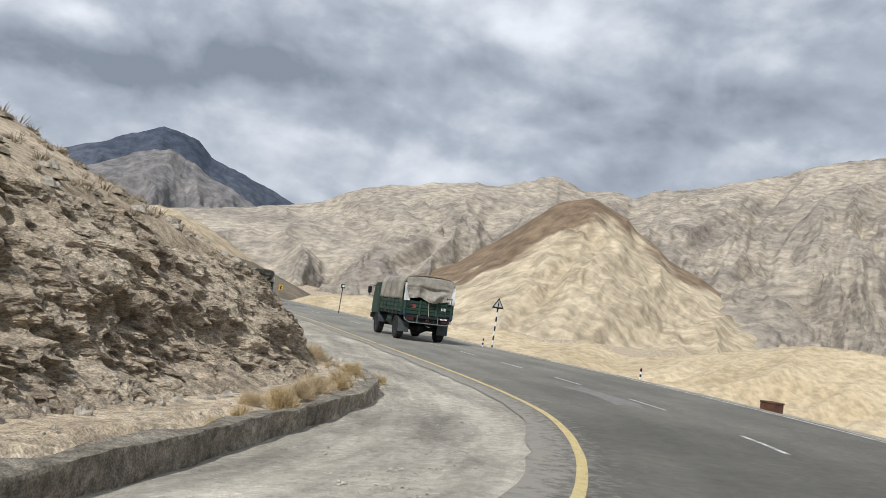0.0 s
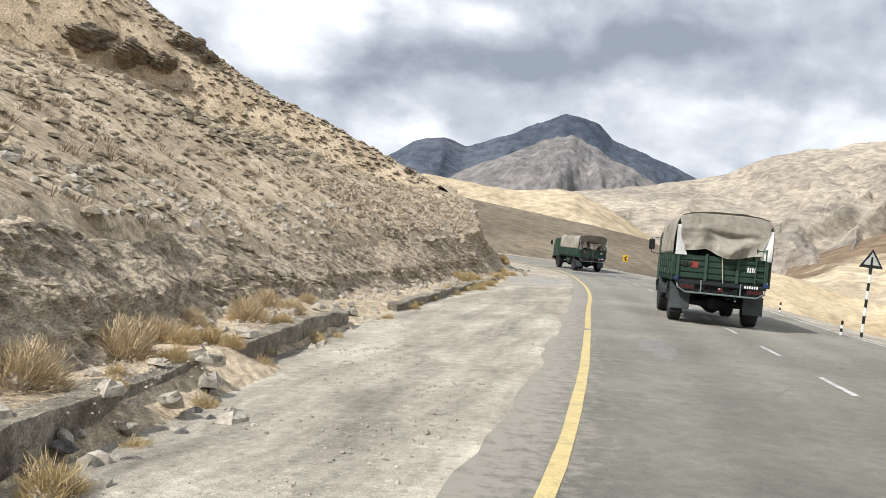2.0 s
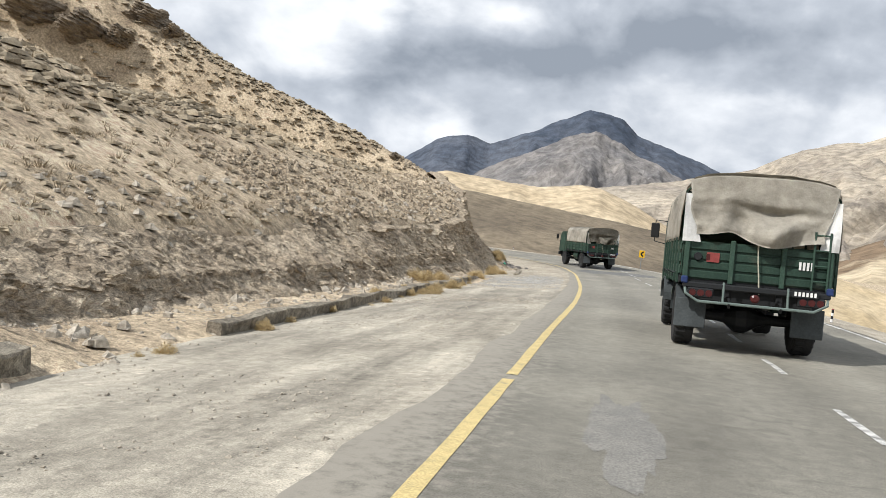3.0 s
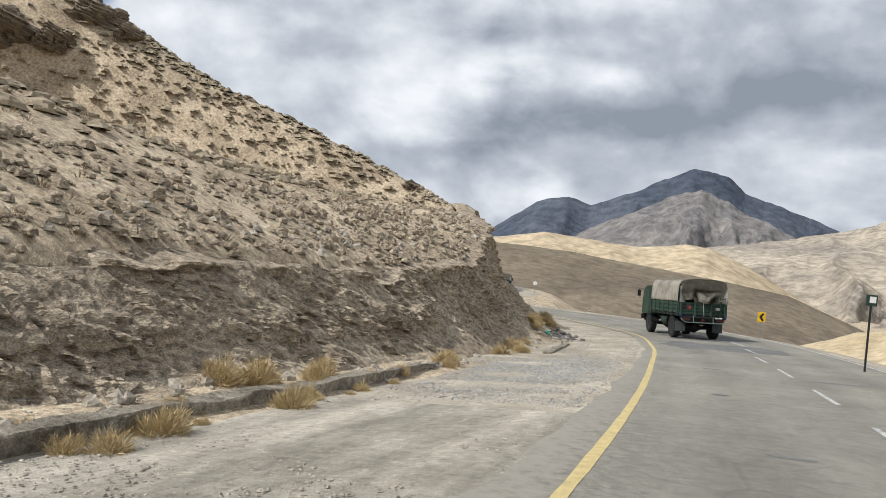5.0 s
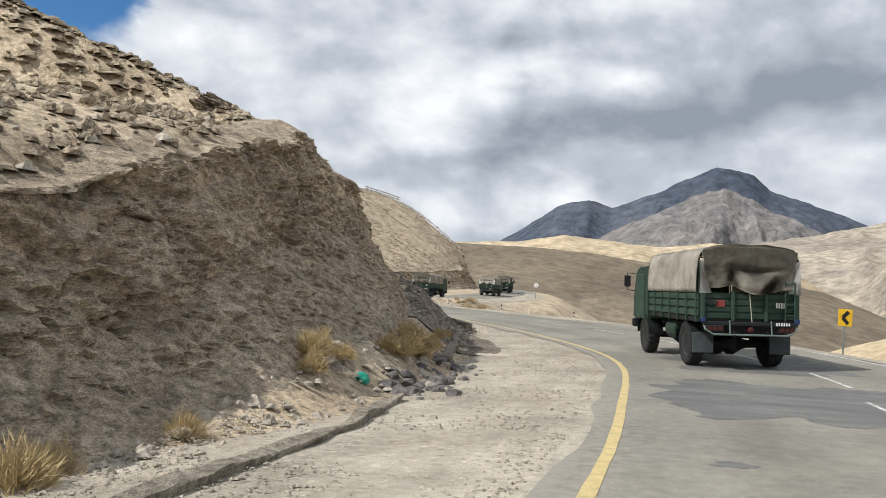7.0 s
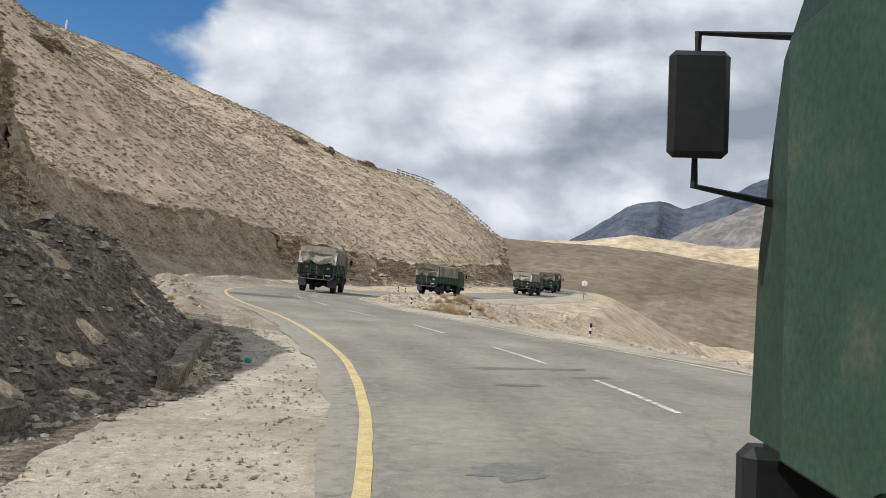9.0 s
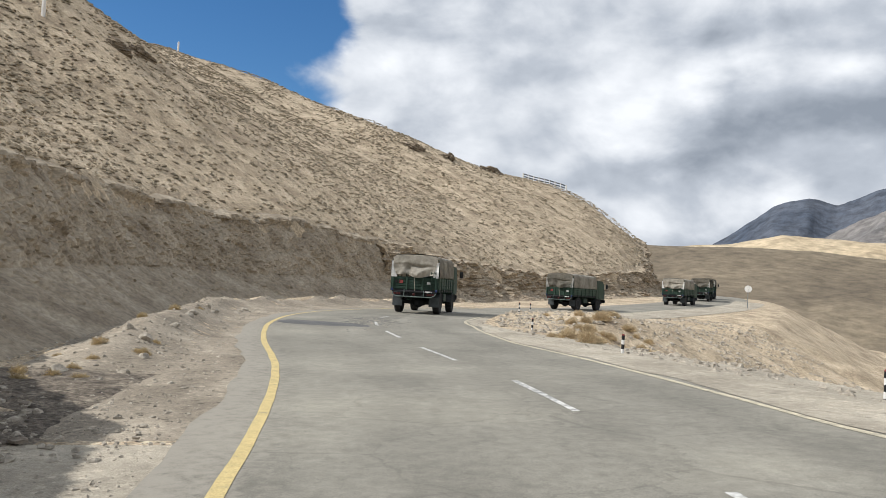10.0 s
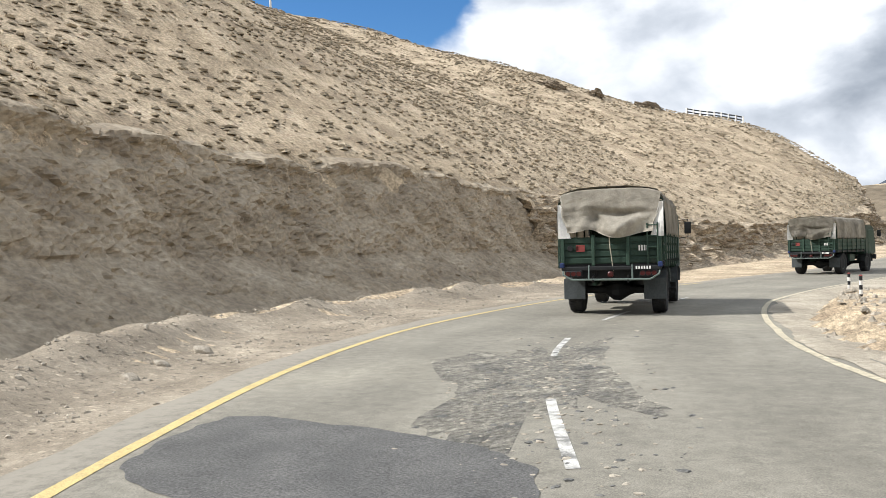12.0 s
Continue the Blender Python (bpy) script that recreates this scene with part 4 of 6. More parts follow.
def lorry(at, rz):
    """Cab-over army lorry with a canvas-covered bed; it stands over its rear bumper and faces +y."""
    t = thing("army_lorry", "dark green army lorry with olive canvas cover standing on the road", "truck", at, rz, "convoy of army lorries")
    W2 = 1.22
    # chassis
    bm = box((0.12, 6.3, 0.2), (0.42, 3.3, 0.98))
    box((0.12, 6.3, 0.2), (-0.42, 3.3, 0.98), bm=bm)
    for y in (0.35, 1.9, 3.4, 5.0):
        box((0.84, 0.12, 0.16), (0, y, 0.98), bm=bm)
    part("chassis", bm, M_BLACK, t, "black steel ladder chassis")
    for y, nm in ((1.25, "rear_axle"), (5.35, "front_axle")):
        bm = lathe([(0.09, -0.95), (0.1, -0.4), (0.12, -0.3), (0.26, -0.12), (0.28, 0.05), (0.14, 0.28), (0.1, 0.4), (0.09, 0.95)], (0, y, 0.57), "x", 12)
        part(nm, bm, M_BLACK, t)
    # wheels
    tyre = None
    for x, y in ((-1.0, 1.25), (1.0, 1.25), (-1.0, 5.35), (1.0, 5.35)):
        if tyre is None:
            bm = lathe([(0.28, -0.13), (0.42, -0.17), (0.53, -0.165), (0.565, -0.13), (0.565, -0.02), (0.565, 0.02), (0.565, 0.13), (0.53, 0.165), (0.42, 0.17), (0.28, 0.13)], (0, 0, 0), "x", 72)
            for v in bm.verts:
                r0, a = math.hypot(v.co.y, v.co.z), math.atan2(v.co.z, v.co.y)
                if r0 > 0.5 and int((a + math.pi) / (2 * math.pi) * 72 + 0.5 + (1.5 if v.co.x > 0 else 0)) % 3 == 0:
                    v.co.y, v.co.z = v.co.y * 0.945, v.co.z * 0.945
            tyre = as_mesh("wheel", bm, M_RUBBER)
            rim = as_mesh("rim", lathe([(0.02, 0.05), (0.09, 0.1), (0.1, 0.06), (0.2, 0.04), (0.25, 0.11), (0.3, 0.14), (0.3, -0.12), (0.02, -0.12)], (0, 0, 0), "x", 20), M_RIM)
        w = part("wheel", tyre, None, t, "large treaded black tyre")
        w.location = (x, y, 0.575)
        r = part("rim", rim, None, w)
        if x < 0:
            r.rotation_euler = (0, 0, math.pi)
    # bed
    part("bed_floor", box((2 * W2, 4.75, 0.12), (0, 2.42, 1.2)), M_BLACK, t)
    for sx in (-1, 1):
        side = part("side_board", box((0.03, 4.7, 0.56), (sx * (W2 - 0.035), 2.42, 1.56), 0.008), M_GREEN, t, "green slatted drop side")
        for z in (1.36, 1.56, 1.76):
            part("slat", box((0.035, 4.7, 0.15), (sx * (W2 - 0.005), 2.42, z), 0.012), M_GREEN2, side)
        for y in np.linspace(0.15, 4.68, 7):
            part("post", box((0.05, 0.07, 0.78), (sx * (W2 + 0.02), y, 1.52), 0.01), M_GREEN, side)
        for y in np.linspace(0.75, 4.2, 6):
            part("tie_hook", tube([(sx * (W2 + 0.02), y, 1.3), (sx * (W2 + 0.07), y, 1.28), (sx * (W2 + 0.07), y, 1.22)], 0.012), M_BLACK, side)
    gate = part("tailgate", box((2 * W2 - 0.1, 0.03, 0.64), (0, 0.05, 1.54), 0.01), M_GREEN, t, "dark green ribbed steel tailgate")
    for z in (1.3, 1.46, 1.62, 1.78):
        part("slat", box((2 * W2 - 0.1, 0.035, 0.13), (0, 0.025, z), 0.014), M_GREEN, gate)
    for x in (-1.12, -0.4, 0.4, 1.12):
        part("rib", box((0.08, 0.05, 0.72), (x, -0.015, 1.54), 0.012), M_GREEN2, gate)
    part("marking", box((0.2, 0.01, 0.16), (-0.7, -0.005, 1.6), 0), M_MARK, gate, "square red unit marking")
    part("marking", box((0.06, 0.012, 0.1), (-0.78, -0.008, 1.6), 0), M_RED, gate, "dark bar of the unit marking")
    for i in range(4):
        part("number_bar", box((0.035, 0.012, 0.13), (0.66 + 0.06 * i, -0.006, 1.58), 0), M_WHITEP, gate)
    bm = tube([(0.85, -0.05, 1.2), (0.85, -0.05, 2.15)], 0.018)
    tube([(1.08, -0.05, 1.2), (1.08, -0.05, 2.15)], 0.018, bm)
    for z in (1.35, 1.6, 1.85, 2.1):
        tube([(0.85, -0.05, z), (1.08, -0.05, z)], 0.014, bm)
    part("ladder", bm, M_GREEN2, t, "green boarding ladder on the tailgate")
    part("rope", tube([(-0.02, -0.06, 1.95), (0.0, -0.07, 1.6), (0.03, -0.06, 1.35), (0.06, -0.05, 1.05)], 0.012), M_ROPE, t)
    part("lamp_hole", lathe([(0.06, -0.03), (0.07, -0.012)], (-0.94, 0, 1.6), "y", 14), M_BLACK, gate)
    for sx in (-1, 1):
        part("bumper_corner", box((0.11, 0.1, 0.12), (sx * 1.13, -0.07, 1.2), 0.02), M_BLUE, t, "dark blue painted bumper corner")
    # canvas
    top, eave, shoulder_z = 3.02, 1.86, 2.72

    def section(u):
        """Half-round cover section from the left eave over the top to the right."""
        a = [(-W2 - 0.03, eave), (-W2 - 0.02, 2.3), (-W2 + 0.03, shoulder_z), (-W2 + 0.14, 2.9), (-0.85, 2.97), (-0.4, top), (0.4, top), (0.85, 2.97), (W2 - 0.14, 2.9), (W2 - 0.03, shoulder_z), (W2 + 0.02, 2.3), (W2 + 0.03, eave)]
        f = u * (len(a) - 1)
        i = min(int(f), len(a) - 2)
        return [a[i][k] + (f - i) * (a[i + 1][k] - a[i][k]) for k in (0, 1)]

    def cover(u, v):
        x, z = section(u)
        y = 0.05 + 4.65 * v
        sag = 0.03 * math.cos(v * 4 * 2 * math.pi) + 0.02 * noise.noise(Vector((x * 2, y * 1.5, z * 2)))
        k = 1 + sag * (0.6 if z > 2.6 else 0.9)
        return (x * (1 + 0.5 * sag), y, eave + (z - eave) * k)

    part("canopy", surface(cover, 45, 40, 0.02), M_CANVAS, t, "sagging olive-brown canvas cover", False)

    def flap(u, v):
        left, right = -(W2 - 0.06) + 0.14 * v ** 1.5, (W2 - 0.05) - 0.2 * v ** 1.3
        x = left + (right - left) * u
        low = 1.97 - 0.15 * math.exp(-((u - 0.62) / 0.22) ** 2) + 0.08 * math.exp(-((u - 0.3) / 0.12) ** 2)
        z0 = 2.98 - 0.12 * abs(2 * u - 1) ** 4
        z = z0 + (low - z0) * v
        lump = 0.26 * math.exp(-((u - 0.58) / 0.2) ** 2 - ((v - 0.82) / 0.2) ** 2) - 0.2 * math.exp(-((u - 0.36) / 0.09) ** 2 - ((v - 0.72) / 0.22) ** 2) - 0.17 * math.exp(-((u - 0.6) / 0.2) ** 2 - ((v - 0.52) / 0.07) ** 2)
        fold = 0.035 * math.sin(u * 15 + v * 5) * v + lump
        crease = 0.07 * noise.noise(Vector((u * 5, v * 4, 3))) * v + 0.035 * noise.noise(Vector((u * 12, v * 9, 7))) * v
        return (x + 0.04 * v * math.sin(v * 9 + u * 4), 0.0 - 0.07 * v - fold + crease, z)

    part("rear_flap", surface(flap, 56, 36, 0.018), M_CANVAS, t, "wrinkled canvas rear flap hanging loose", False)
    for y in (0.08, 1.2, 2.4, 3.6, 4.65):
        e = W2 - 0.02
        part("hoop", tube([(-e, y, 1.8), (-e, y, 2.68), (-e + 0.15, y, 2.84), (0, y, 2.93), (e - 0.15, y, 2.84), (e, y, 2.68), (e, y, 1.8)], 0.022), M_GREEN, t)
    for sx in (-1, 1):
        part("corner_panel", surface(lambda u, v, sx=sx: (sx * (W2 + 0.0 - 0.3 * u * (1 - 0.7 * v)), -0.03 - 0.03 * math.sin(u * 3 + v * 4), 1.84 + 0.8 * v), 5, 8, 0.006), M_WHITEP, t, "pale clear plastic corner panel")
    part("front_wall", box((2 * W2 - 0.06, 0.04, 1.6), (0, 4.72, 2.0)), M_GREEN, t)
    # rear underside
    bm = box((2.3, 0.1, 0.1), (0, -0.05, 1.12), 0.02)
    part("bumper", bm, M_BLACK, t)
    bm = tube([(-1.12, -0.02, 1.15), (-1.1, -0.12, 0.98), (-0.9, -0.14, 0.86), (0.9, -0.14, 0.86), (1.1, -0.12, 0.98), (1.12, -0.02, 1.15)], 0.025)
    for x in (-0.5, 0.5):
        tube([(x, -0.13, 0.86), (x, -0.08, 1.2)], 0.02, bm)
    part("guard_bar", bm, M_BAR, t, "grey-green tubular rear guard")
    # black box added to close the see-through gap below the bed
    part("underbed_fill", box((1.9, 0.5, 0.3), (0, 0.45, 1.0), 0.03), M_BLACK, t)
    part("spare_wheel", lathe([(0.2, -0.13), (0.44, -0.16), (0.54, -0.1), (0.54, 0.1), (0.44, 0.16), (0.2, 0.13)], (0, 2.1, 0.72), "z", 28), M_RUBBER, t, "spare tyre slung under the bed")
    for sx in (-1, 1):
        lamp = part("lamp_box", box((0.42, 0.1, 0.16), (sx * 0.86, -0.08, 1.0), 0.02), M_BLACK, t)
        for i in range(3):
            part("lens", lathe([(0.055, -0.14), (0.06, -0.12)], (sx * 0.86 + (i - 1) * 0.13, 0, 1.0), "y", 12), M_RED, lamp)
        part("mudflap", box((0.52, 0.03, 0.5), (sx * 0.95, 0.5, 0.62), 0.012), M_FLAP, t, "grey rubber mudflap")
        part("mudguard", surface(lambda u, v, sx=sx: (sx * (0.74 + 0.46 * u), 1.25 + 0.72 * math.cos(math.pi * v), 0.57 + 0.64 * math.sin(math.pi * v) * 0.9), 3, 12, 0.02), M_FLAP, t)
        part("tow_hook", tube([(sx * 0.4, 0.1, 0.95), (sx * 0.4, -0.12, 0.92), (sx * 0.4, -0.16, 0.85), (sx * 0.4, -0.1, 0.8)], 0.025), M_BLACK, t)
    part("number_plate", box((0.4, 0.02, 0.12), (0.75, -0.15, 1.13), 0.005), M_BLACK, t, "dark plate with pale unreadable bars")
    for i in range(6):
        part("plate_bar", box((0.035, 0.012, 0.07), (0.6 + 0.06 * i, -0.162, 1.13), 0), M_WHITEP, t)
    part("coupling", lathe([(0.04, -0.14), (0.07, -0.12), (0.07, 0.0), (0.05, 0.05)], (0, 0, 0.98), "y", 12), M_RED, t, "dark red tow coupling")
    part("spare_tank", lathe([(0.27, 2.3), (0.29, 2.35), (0.29, 3.2), (0.27, 3.25)], (-0.85, 0, 0.85), "y", 14), M_GREEN, t, "cylindrical fuel tank")
    part("tool_box", box((0.45, 0.8, 0.4), (0.9, 2.8, 0.85), 0.03), M_GREEN, t)
    for sx in (-1, 1):
        part("undercarriage_strut", tube([(sx * 0.5, 2.2, 0.6), (sx * 0.5, 3.9, 0.9)], 0.035), M_BLACK, t)
    # cab
    bm = bmesh.new()
    prof = [(4.85, 1.0), (4.85, 2.5), (5.0, 2.62), (6.2, 2.6), (6.5, 2.35), (6.72, 1.7), (6.78, 1.0)]
    left = [bm.verts.new((-1.18, y, z)) for y, z in prof]
    right = [bm.verts.new((1.18, y, z)) for y, z in prof]
    bm.faces.new(left[::-1])
    bm.faces.new(right)
    for i in range(len(prof)):
        j = (i + 1) % len(prof)
        bm.faces.new((left[i], left[j], right[j], right[i]))
    bmesh.ops.recalc_face_normals(bm, faces=bm.faces)
    bmesh.ops.bevel(bm, geom=bm.edges[:], offset=0.05, segments=2, affect="EDGES")
    cab = part("cab", bm, M_GREEN, t, "dark green boxy driver's cab")
    for sx in (-1, 1):
        part("side_window", box((0.02, 0.75, 0.55), (sx * 1.185, 5.85, 2.1), 0.01), M_GLASS, cab)
        door = part("door", box((0.03, 1.0, 1.35), (sx * 1.185, 5.85, 1.7), 0.02), M_GREEN2, cab)
        part("handle", box((0.03, 0.14, 0.03), (sx * 1.21, 5.5, 1.65), 0.008), M_BLACK, door)
        bm = tube([(sx * 1.15, 6.45, 2.4), (sx * 1.45, 6.5, 2.42), (sx * 1.45, 6.5, 1.9), (sx * 1.15, 6.55, 1.85)], 0.014)
        arm = part("mirror_arm", bm, M_BLACK, cab)
        part("mirror", box((0.2, 0.05, 0.36), (sx * 1.45, 6.47, 2.17), 0.02), M_MIRROR, arm)
        part("front_mudguard", surface(lambda u, v, sx=sx: (sx * (0.78 + 0.43 * u), 5.35 + 0.7 * math.cos(math.pi * v), 0.6 + 0.62 * math.sin(math.pi * v) * 0.9), 3, 12, 0.02), M_FLAP, t)
        part("headlamp", lathe([(0.1, 6.78), (0.11, 6.82), (0.06, 6.86)], (sx * 0.85, 0, 1.15), "y", 14), M_WHITEP, cab)
    part("windscreen", box((2.0, 0.02, 0.62), (0, 6.64, 2.05), 0.01, None, Matrix.Rotation(radians(18), 4, "X")), M_GLASS, cab)
    part("front_bumper", box((2.35, 0.16, 0.28), (0, 6.86, 0.85), 0.04), M_BLACK, t)
    part("grille", box((1.2, 0.04, 0.4), (0, 6.79, 1.3), 0.02), M_BLACK, cab)
    return t


def on_road(y, d, back=0.0):
    s1 = float(S(y)) + back
    x, yy = EDGE.at(s1, d)
    z = side_z(np.array([s1]), np.array([d]))[0]
    k = np.interp(s1, EDGE.s, EDGE.t[:, 0]), np.interp(s1, EDGE.s, EDGE.t[:, 1])
    return (float(x), float(yy), float(z)), math.degrees(math.atan2(-k[0], k[1])), float(bank(np.array([yy]))[0])


first = None
for y, d, turn in ((36.0, 3.35, 0.0), (82.4, 3.0, 0.0), (130.3, 3.5, 9.0), (159.0, 2.0, 0.0), (187.0, 2.6, 0.0), (205.0, 2.2, 0.0), (217.0, 2.0, 0.0)):
    at, rz, tilt = on_road(y, d)
    rz2 = on_road(y, d, 4.0)[1]
    m = pose(*at, 0, -math.degrees(math.atan(tilt)) * 1.0, rz2 + turn)
    if first is None:
        first = lorry((0, 0, 0), 0)
        first.matrix_basis = m
    else:
        copy_thing(first, m)

# ---- kerb walls and drains ----


def wall(name, pts, height, thick, label, base=None):
    """A low retaining wall with a worn uneven top along plan points."""
    ln = Line(pts, 0.25)
    bm = bmesh.new()
    rows = []
    for s1 in np.arange(0, ln.s[-1], 0.22):
        ring = []
        jig = 0.035 * float(fbm(s1 * 1.7, 2.0, 1.0, 3))
        es, ed = EDGE.near(*[np.array([v]) for v in ln.at(s1)])
        zg = float(side_z(es, np.maximum(ed, -5.5))[0]) - 0.2 if base is None else base
        for k, (dd, zz2) in enumerate(((0.0, 0.0), (0.02, 0.5), (0.03, 0.93), (0.07, 1.0), (1 - 0.05, 1.0), (1.0, 0.93), (1.02, 0.0))):
            x, y = ln.at(s1, -dd * thick + jig + 0.045 * float(fbm(s1 * 2.1, zz2 * 3.0, 5.0, 3)))
            top = (height + 0.2) * zz2 + (0.05 * float(fbm(s1 * 0.9, 7.0 + dd, 0.0, 4)) if zz2 > 0.9 else 0.0)
            ring.append(bm.verts.new((float(x), float(y), zg + top)))
        rows.append(ring)
    for a, b in zip(rows, rows[1:]):
        for k in range(len(a) - 1):
            bm.faces.new((a[k], b[k], b[k + 1], a[k + 1]))
    for ring in (rows[0], rows[-1]):
        bm.faces.new(ring)
    bmesh.ops.recalc_face_normals(bm, faces=bm.faces)
    ob = new(name, as_mesh(name, bm, M_WALL))
    return tagged(ob, label, "wall", "", "structure")


wall("kerb_wall", [(-12, -7.5), (-5, 0.9), (0.1, 7.3), (1.3, 9.4), (3.3, 12.8), (4.75, 15.5), (5.1, 17.2), (4.95, 19.0), (4.8, 20.8), (4.62, 23), (4.45, 26.5), (4.42, 29.5)], 0.3, 0.3, "low weathered concrete retaining kerb")
wall("kerb_wall", [(4.6, 33.5), (4.8, 38), (5.0, 43), (5.2, 48), (5.55, 54), (5.7, 57.5)], 0.2, 0.25, "half-buried concrete drain edge")
wall("kerb_wall", [(6.9, 65.5), (6.85, 69), (6.65, 71.8), (6.2, 74.6)], 0.06, 0.22, "broken concrete drain edge")
wall("kerb_wall", [(5.0, 80.6), (4.2, 83.6), (3.2, 87.5), (2.1, 91.6)], 0.3, 0.24, "concrete drain edge below the cut")
wall("kerb_wall", [(1.7, 94.0), (0.5, 95.8), (-1.2, 98.3), (-2.9, 100.3)], 0.35, 0.26, "concrete drain edge in the shade")

# ---- signs and posts ----


def gz_at(x, y):
    return float(ground_z(np.array([x]), np.array([y]))[0])


def banded_post(parent, height, r, bands, name="band"):
    h = height / bands
    for i in range(bands):
        part(name, lathe([(r, i * h), (r, (i + 1) * h)], (0, 0, 0), "z", 10), M_BLACK if i % 2 == 0 else M_WHITEP, parent)


def warning_sign(x, y, rz):
    t = thing("warning_sign", "triangular road warning sign on a black and white banded post", "road sign", (x, y, gz_at(x, y) - 0.05), rz)
    banded_post(t, 2.15, 0.04, 9)
    bm = bmesh.new()
    tri = [(-0.32, 0, 2.1), (0.32, 0, 2.1), (0, 0, 2.65)]
    f = [bm.verts.new(v) for v in tri]
    bk = [bm.verts.new((v[0], 0.02, v[2])) for v in tri]
    bm.faces.new(f)
    bm.faces.new(bk[::-1])
    for i in range(3):
        bm.faces.new((f[i], bk[i], bk[(i + 1) % 3], f[(i + 1) % 3]))
    bmesh.ops.recalc_face_normals(bm, faces=bm.faces)
    plate = part("plate", bm, M_BLACK, t, "dark bordered triangular plate")
    bm = bmesh.new()
    f = [bm.verts.new((v[0] * 0.68, -0.006, 2.1 + 0.085 + (v[2] - 2.1) * 0.66)) for v in tri]
    bm.faces.new(f)
    bmesh.ops.solidify(bm, geom=bm.faces[:], thickness=0.004)
    part("face", bm, M_WHITEP, plate)
    part("symbol", box((0.05, 0.006, 0.24), (0, -0.012, 2.3), 0), M_BLACK, plate)
    part("bracket", box((0.1, 0.06, 0.12), (0, 0.03, 2.1), 0.01), M_STEEL, t)


warning_sign(17.3, 38.3, -8)


def board_sign(x, y, rz):
    t = thing("board_sign", "small square board on a thin dark post", "road sign", (x, y, gz_at(x, y) - 0.05), rz)
    part("post", tube([(0, 0, 0), (0, 0, 2.55)], 0.035), M_BLACK, t)
    b = part("board", box((0.36, 0.03, 0.36), (0, -0.03, 2.4), 0.02), M_GREEN, t, "dark green board with pale patch")
    part("patch", box((0.2, 0.006, 0.2), (0.03, -0.048, 2.42), 0), M_WHITEP, b)


board_sign(16.5, 69.0, 12)


def chevron_sign(x, y, rz):
    t = thing("chevron_sign", "yellow and black chevron bend sign on a steel post", "road sign", (x, y, gz_at(x, y) - 0.05), rz)
    part("post", tube([(0, 0.03, 0), (0, 0.03, 1.6)], 0.035), M_STEEL, t, "rusty steel post")
    b = part("board", box((0.52, 0.02, 0.62), (0, 0, 1.62), 0.012), M_YELP, t, "yellow enamel board")
    bm = bmesh.new()
    for s2 in (-1, 1):
        box((0.3, 0.008, 0.13), (-0.02 + 0.02, -0.014, 1.62 + s2 * 0.11), 0, bm, Matrix.Rotation(radians(-s2 * 48), 4, "Y"))
    part("arrow", bm, M_BLACK, b, "black chevron pointing left")


chevron_sign(15.5, 94.7, 18)


def milestone(x, y, rz):
    t = thing("milestone", "white painted milestone with a yellow rounded top", "milestone", (x, y, gz_at(x, y) - 0.05), rz)
    part("stone", box((0.36, 0.22, 0.62), (0, 0, 0.31), 0.03), M_WHITEP, t)
    part("cap", lathe([(0.18, -0.11), (0.18, 0.11)], (0, 0, 0.62), "y", 18), M_YELP, t, "yellow painted rounded cap")
    for i in range(3):
        part("text_bar", box((0.18, 0.006, 0.03), (0, -0.112, 0.5 - 0.08 * i), 0), M_BLACK, t)


milestone(11.4, 105.0, 20)


def guard_post(x, y, h=0.5):
    t = thing("guard_post", "short black and white roadside guard post", "post", (x, y, gz_at(x, y) - 0.05), 0, "roadside guard posts")
    banded_post(t, h, 0.036, 5)
    part("cap", lathe([(0.047, h), (0.02, h + 0.03)], (0, 0, 0), "z", 10), M_MARK, t, "red cap")


for x, y in ((3.2, 110.6), (-2.2, 114.5), (-8.5, 122.9), (-14.6, 133.9), (-16.0, 138.0), (18.2, 26.5), (16.6, 37.9), (17.9, 49.0), (16.2, 96.2)):
    guard_post(x, y)


def round_sign(x, y, rz):
    t = thing("round_sign", "round white sign on a tall post beyond the bend", "road sign", (x, y, gz_at(x, y) - 0.05), rz)
    part("post", tube([(0, 0.02, 0), (0, 0.02, 2.3)], 0.05), M_STEEL, t)
    part("disc", lathe([(0.4, -0.02), (0.4, 0.01)], (0, 0, 2.3), "y", 22), M_WHITEP, t, "white round plate")


round_sign(-16.7, 196.0, 15)
# ---- parapet of the upper road, and white posts on the skyline ----
par = thing("parapet", "white and dark railing of the upper road on the skyline", "railing", (-66.2, 234.5, 0), 0)
pv = Vector((8.4, 1.0, 0))
n_posts = 9
zs = [gz_at(-66.2 + pv.x * i / (n_posts - 1), 234.5 + pv.y * i / (n_posts - 1)) for i in range(n_posts)]
for i in range(n_posts):
    q = pv * (i / (n_posts - 1))
    part("post", box((0.22, 0.22, 1.2), (q.x, q.y, zs[i] + 0.45), 0.02), M_WHITEP, par)
for hz in (0.45, 0.9):
    part("rail", tube([(pv.x * i / (n_posts - 1), pv.y * i / (n_posts - 1), zs[i] + hz) for i in range(n_posts)], 0.1), M_BLACK, par)
for x, y in ((-106.5, 186.0), (-54.6, 131.7)):
    t = thing("marker_post", "thin white marker post on the hill", "post", (x, y, gz_at(x, y) - 0.1), 0, "marker posts")
    part("pole", lathe([(0.16, 0), (0.14, 1.7), (0.05, 1.75)], (0, 0, 0), "z", 8), M_WHITEP, t)

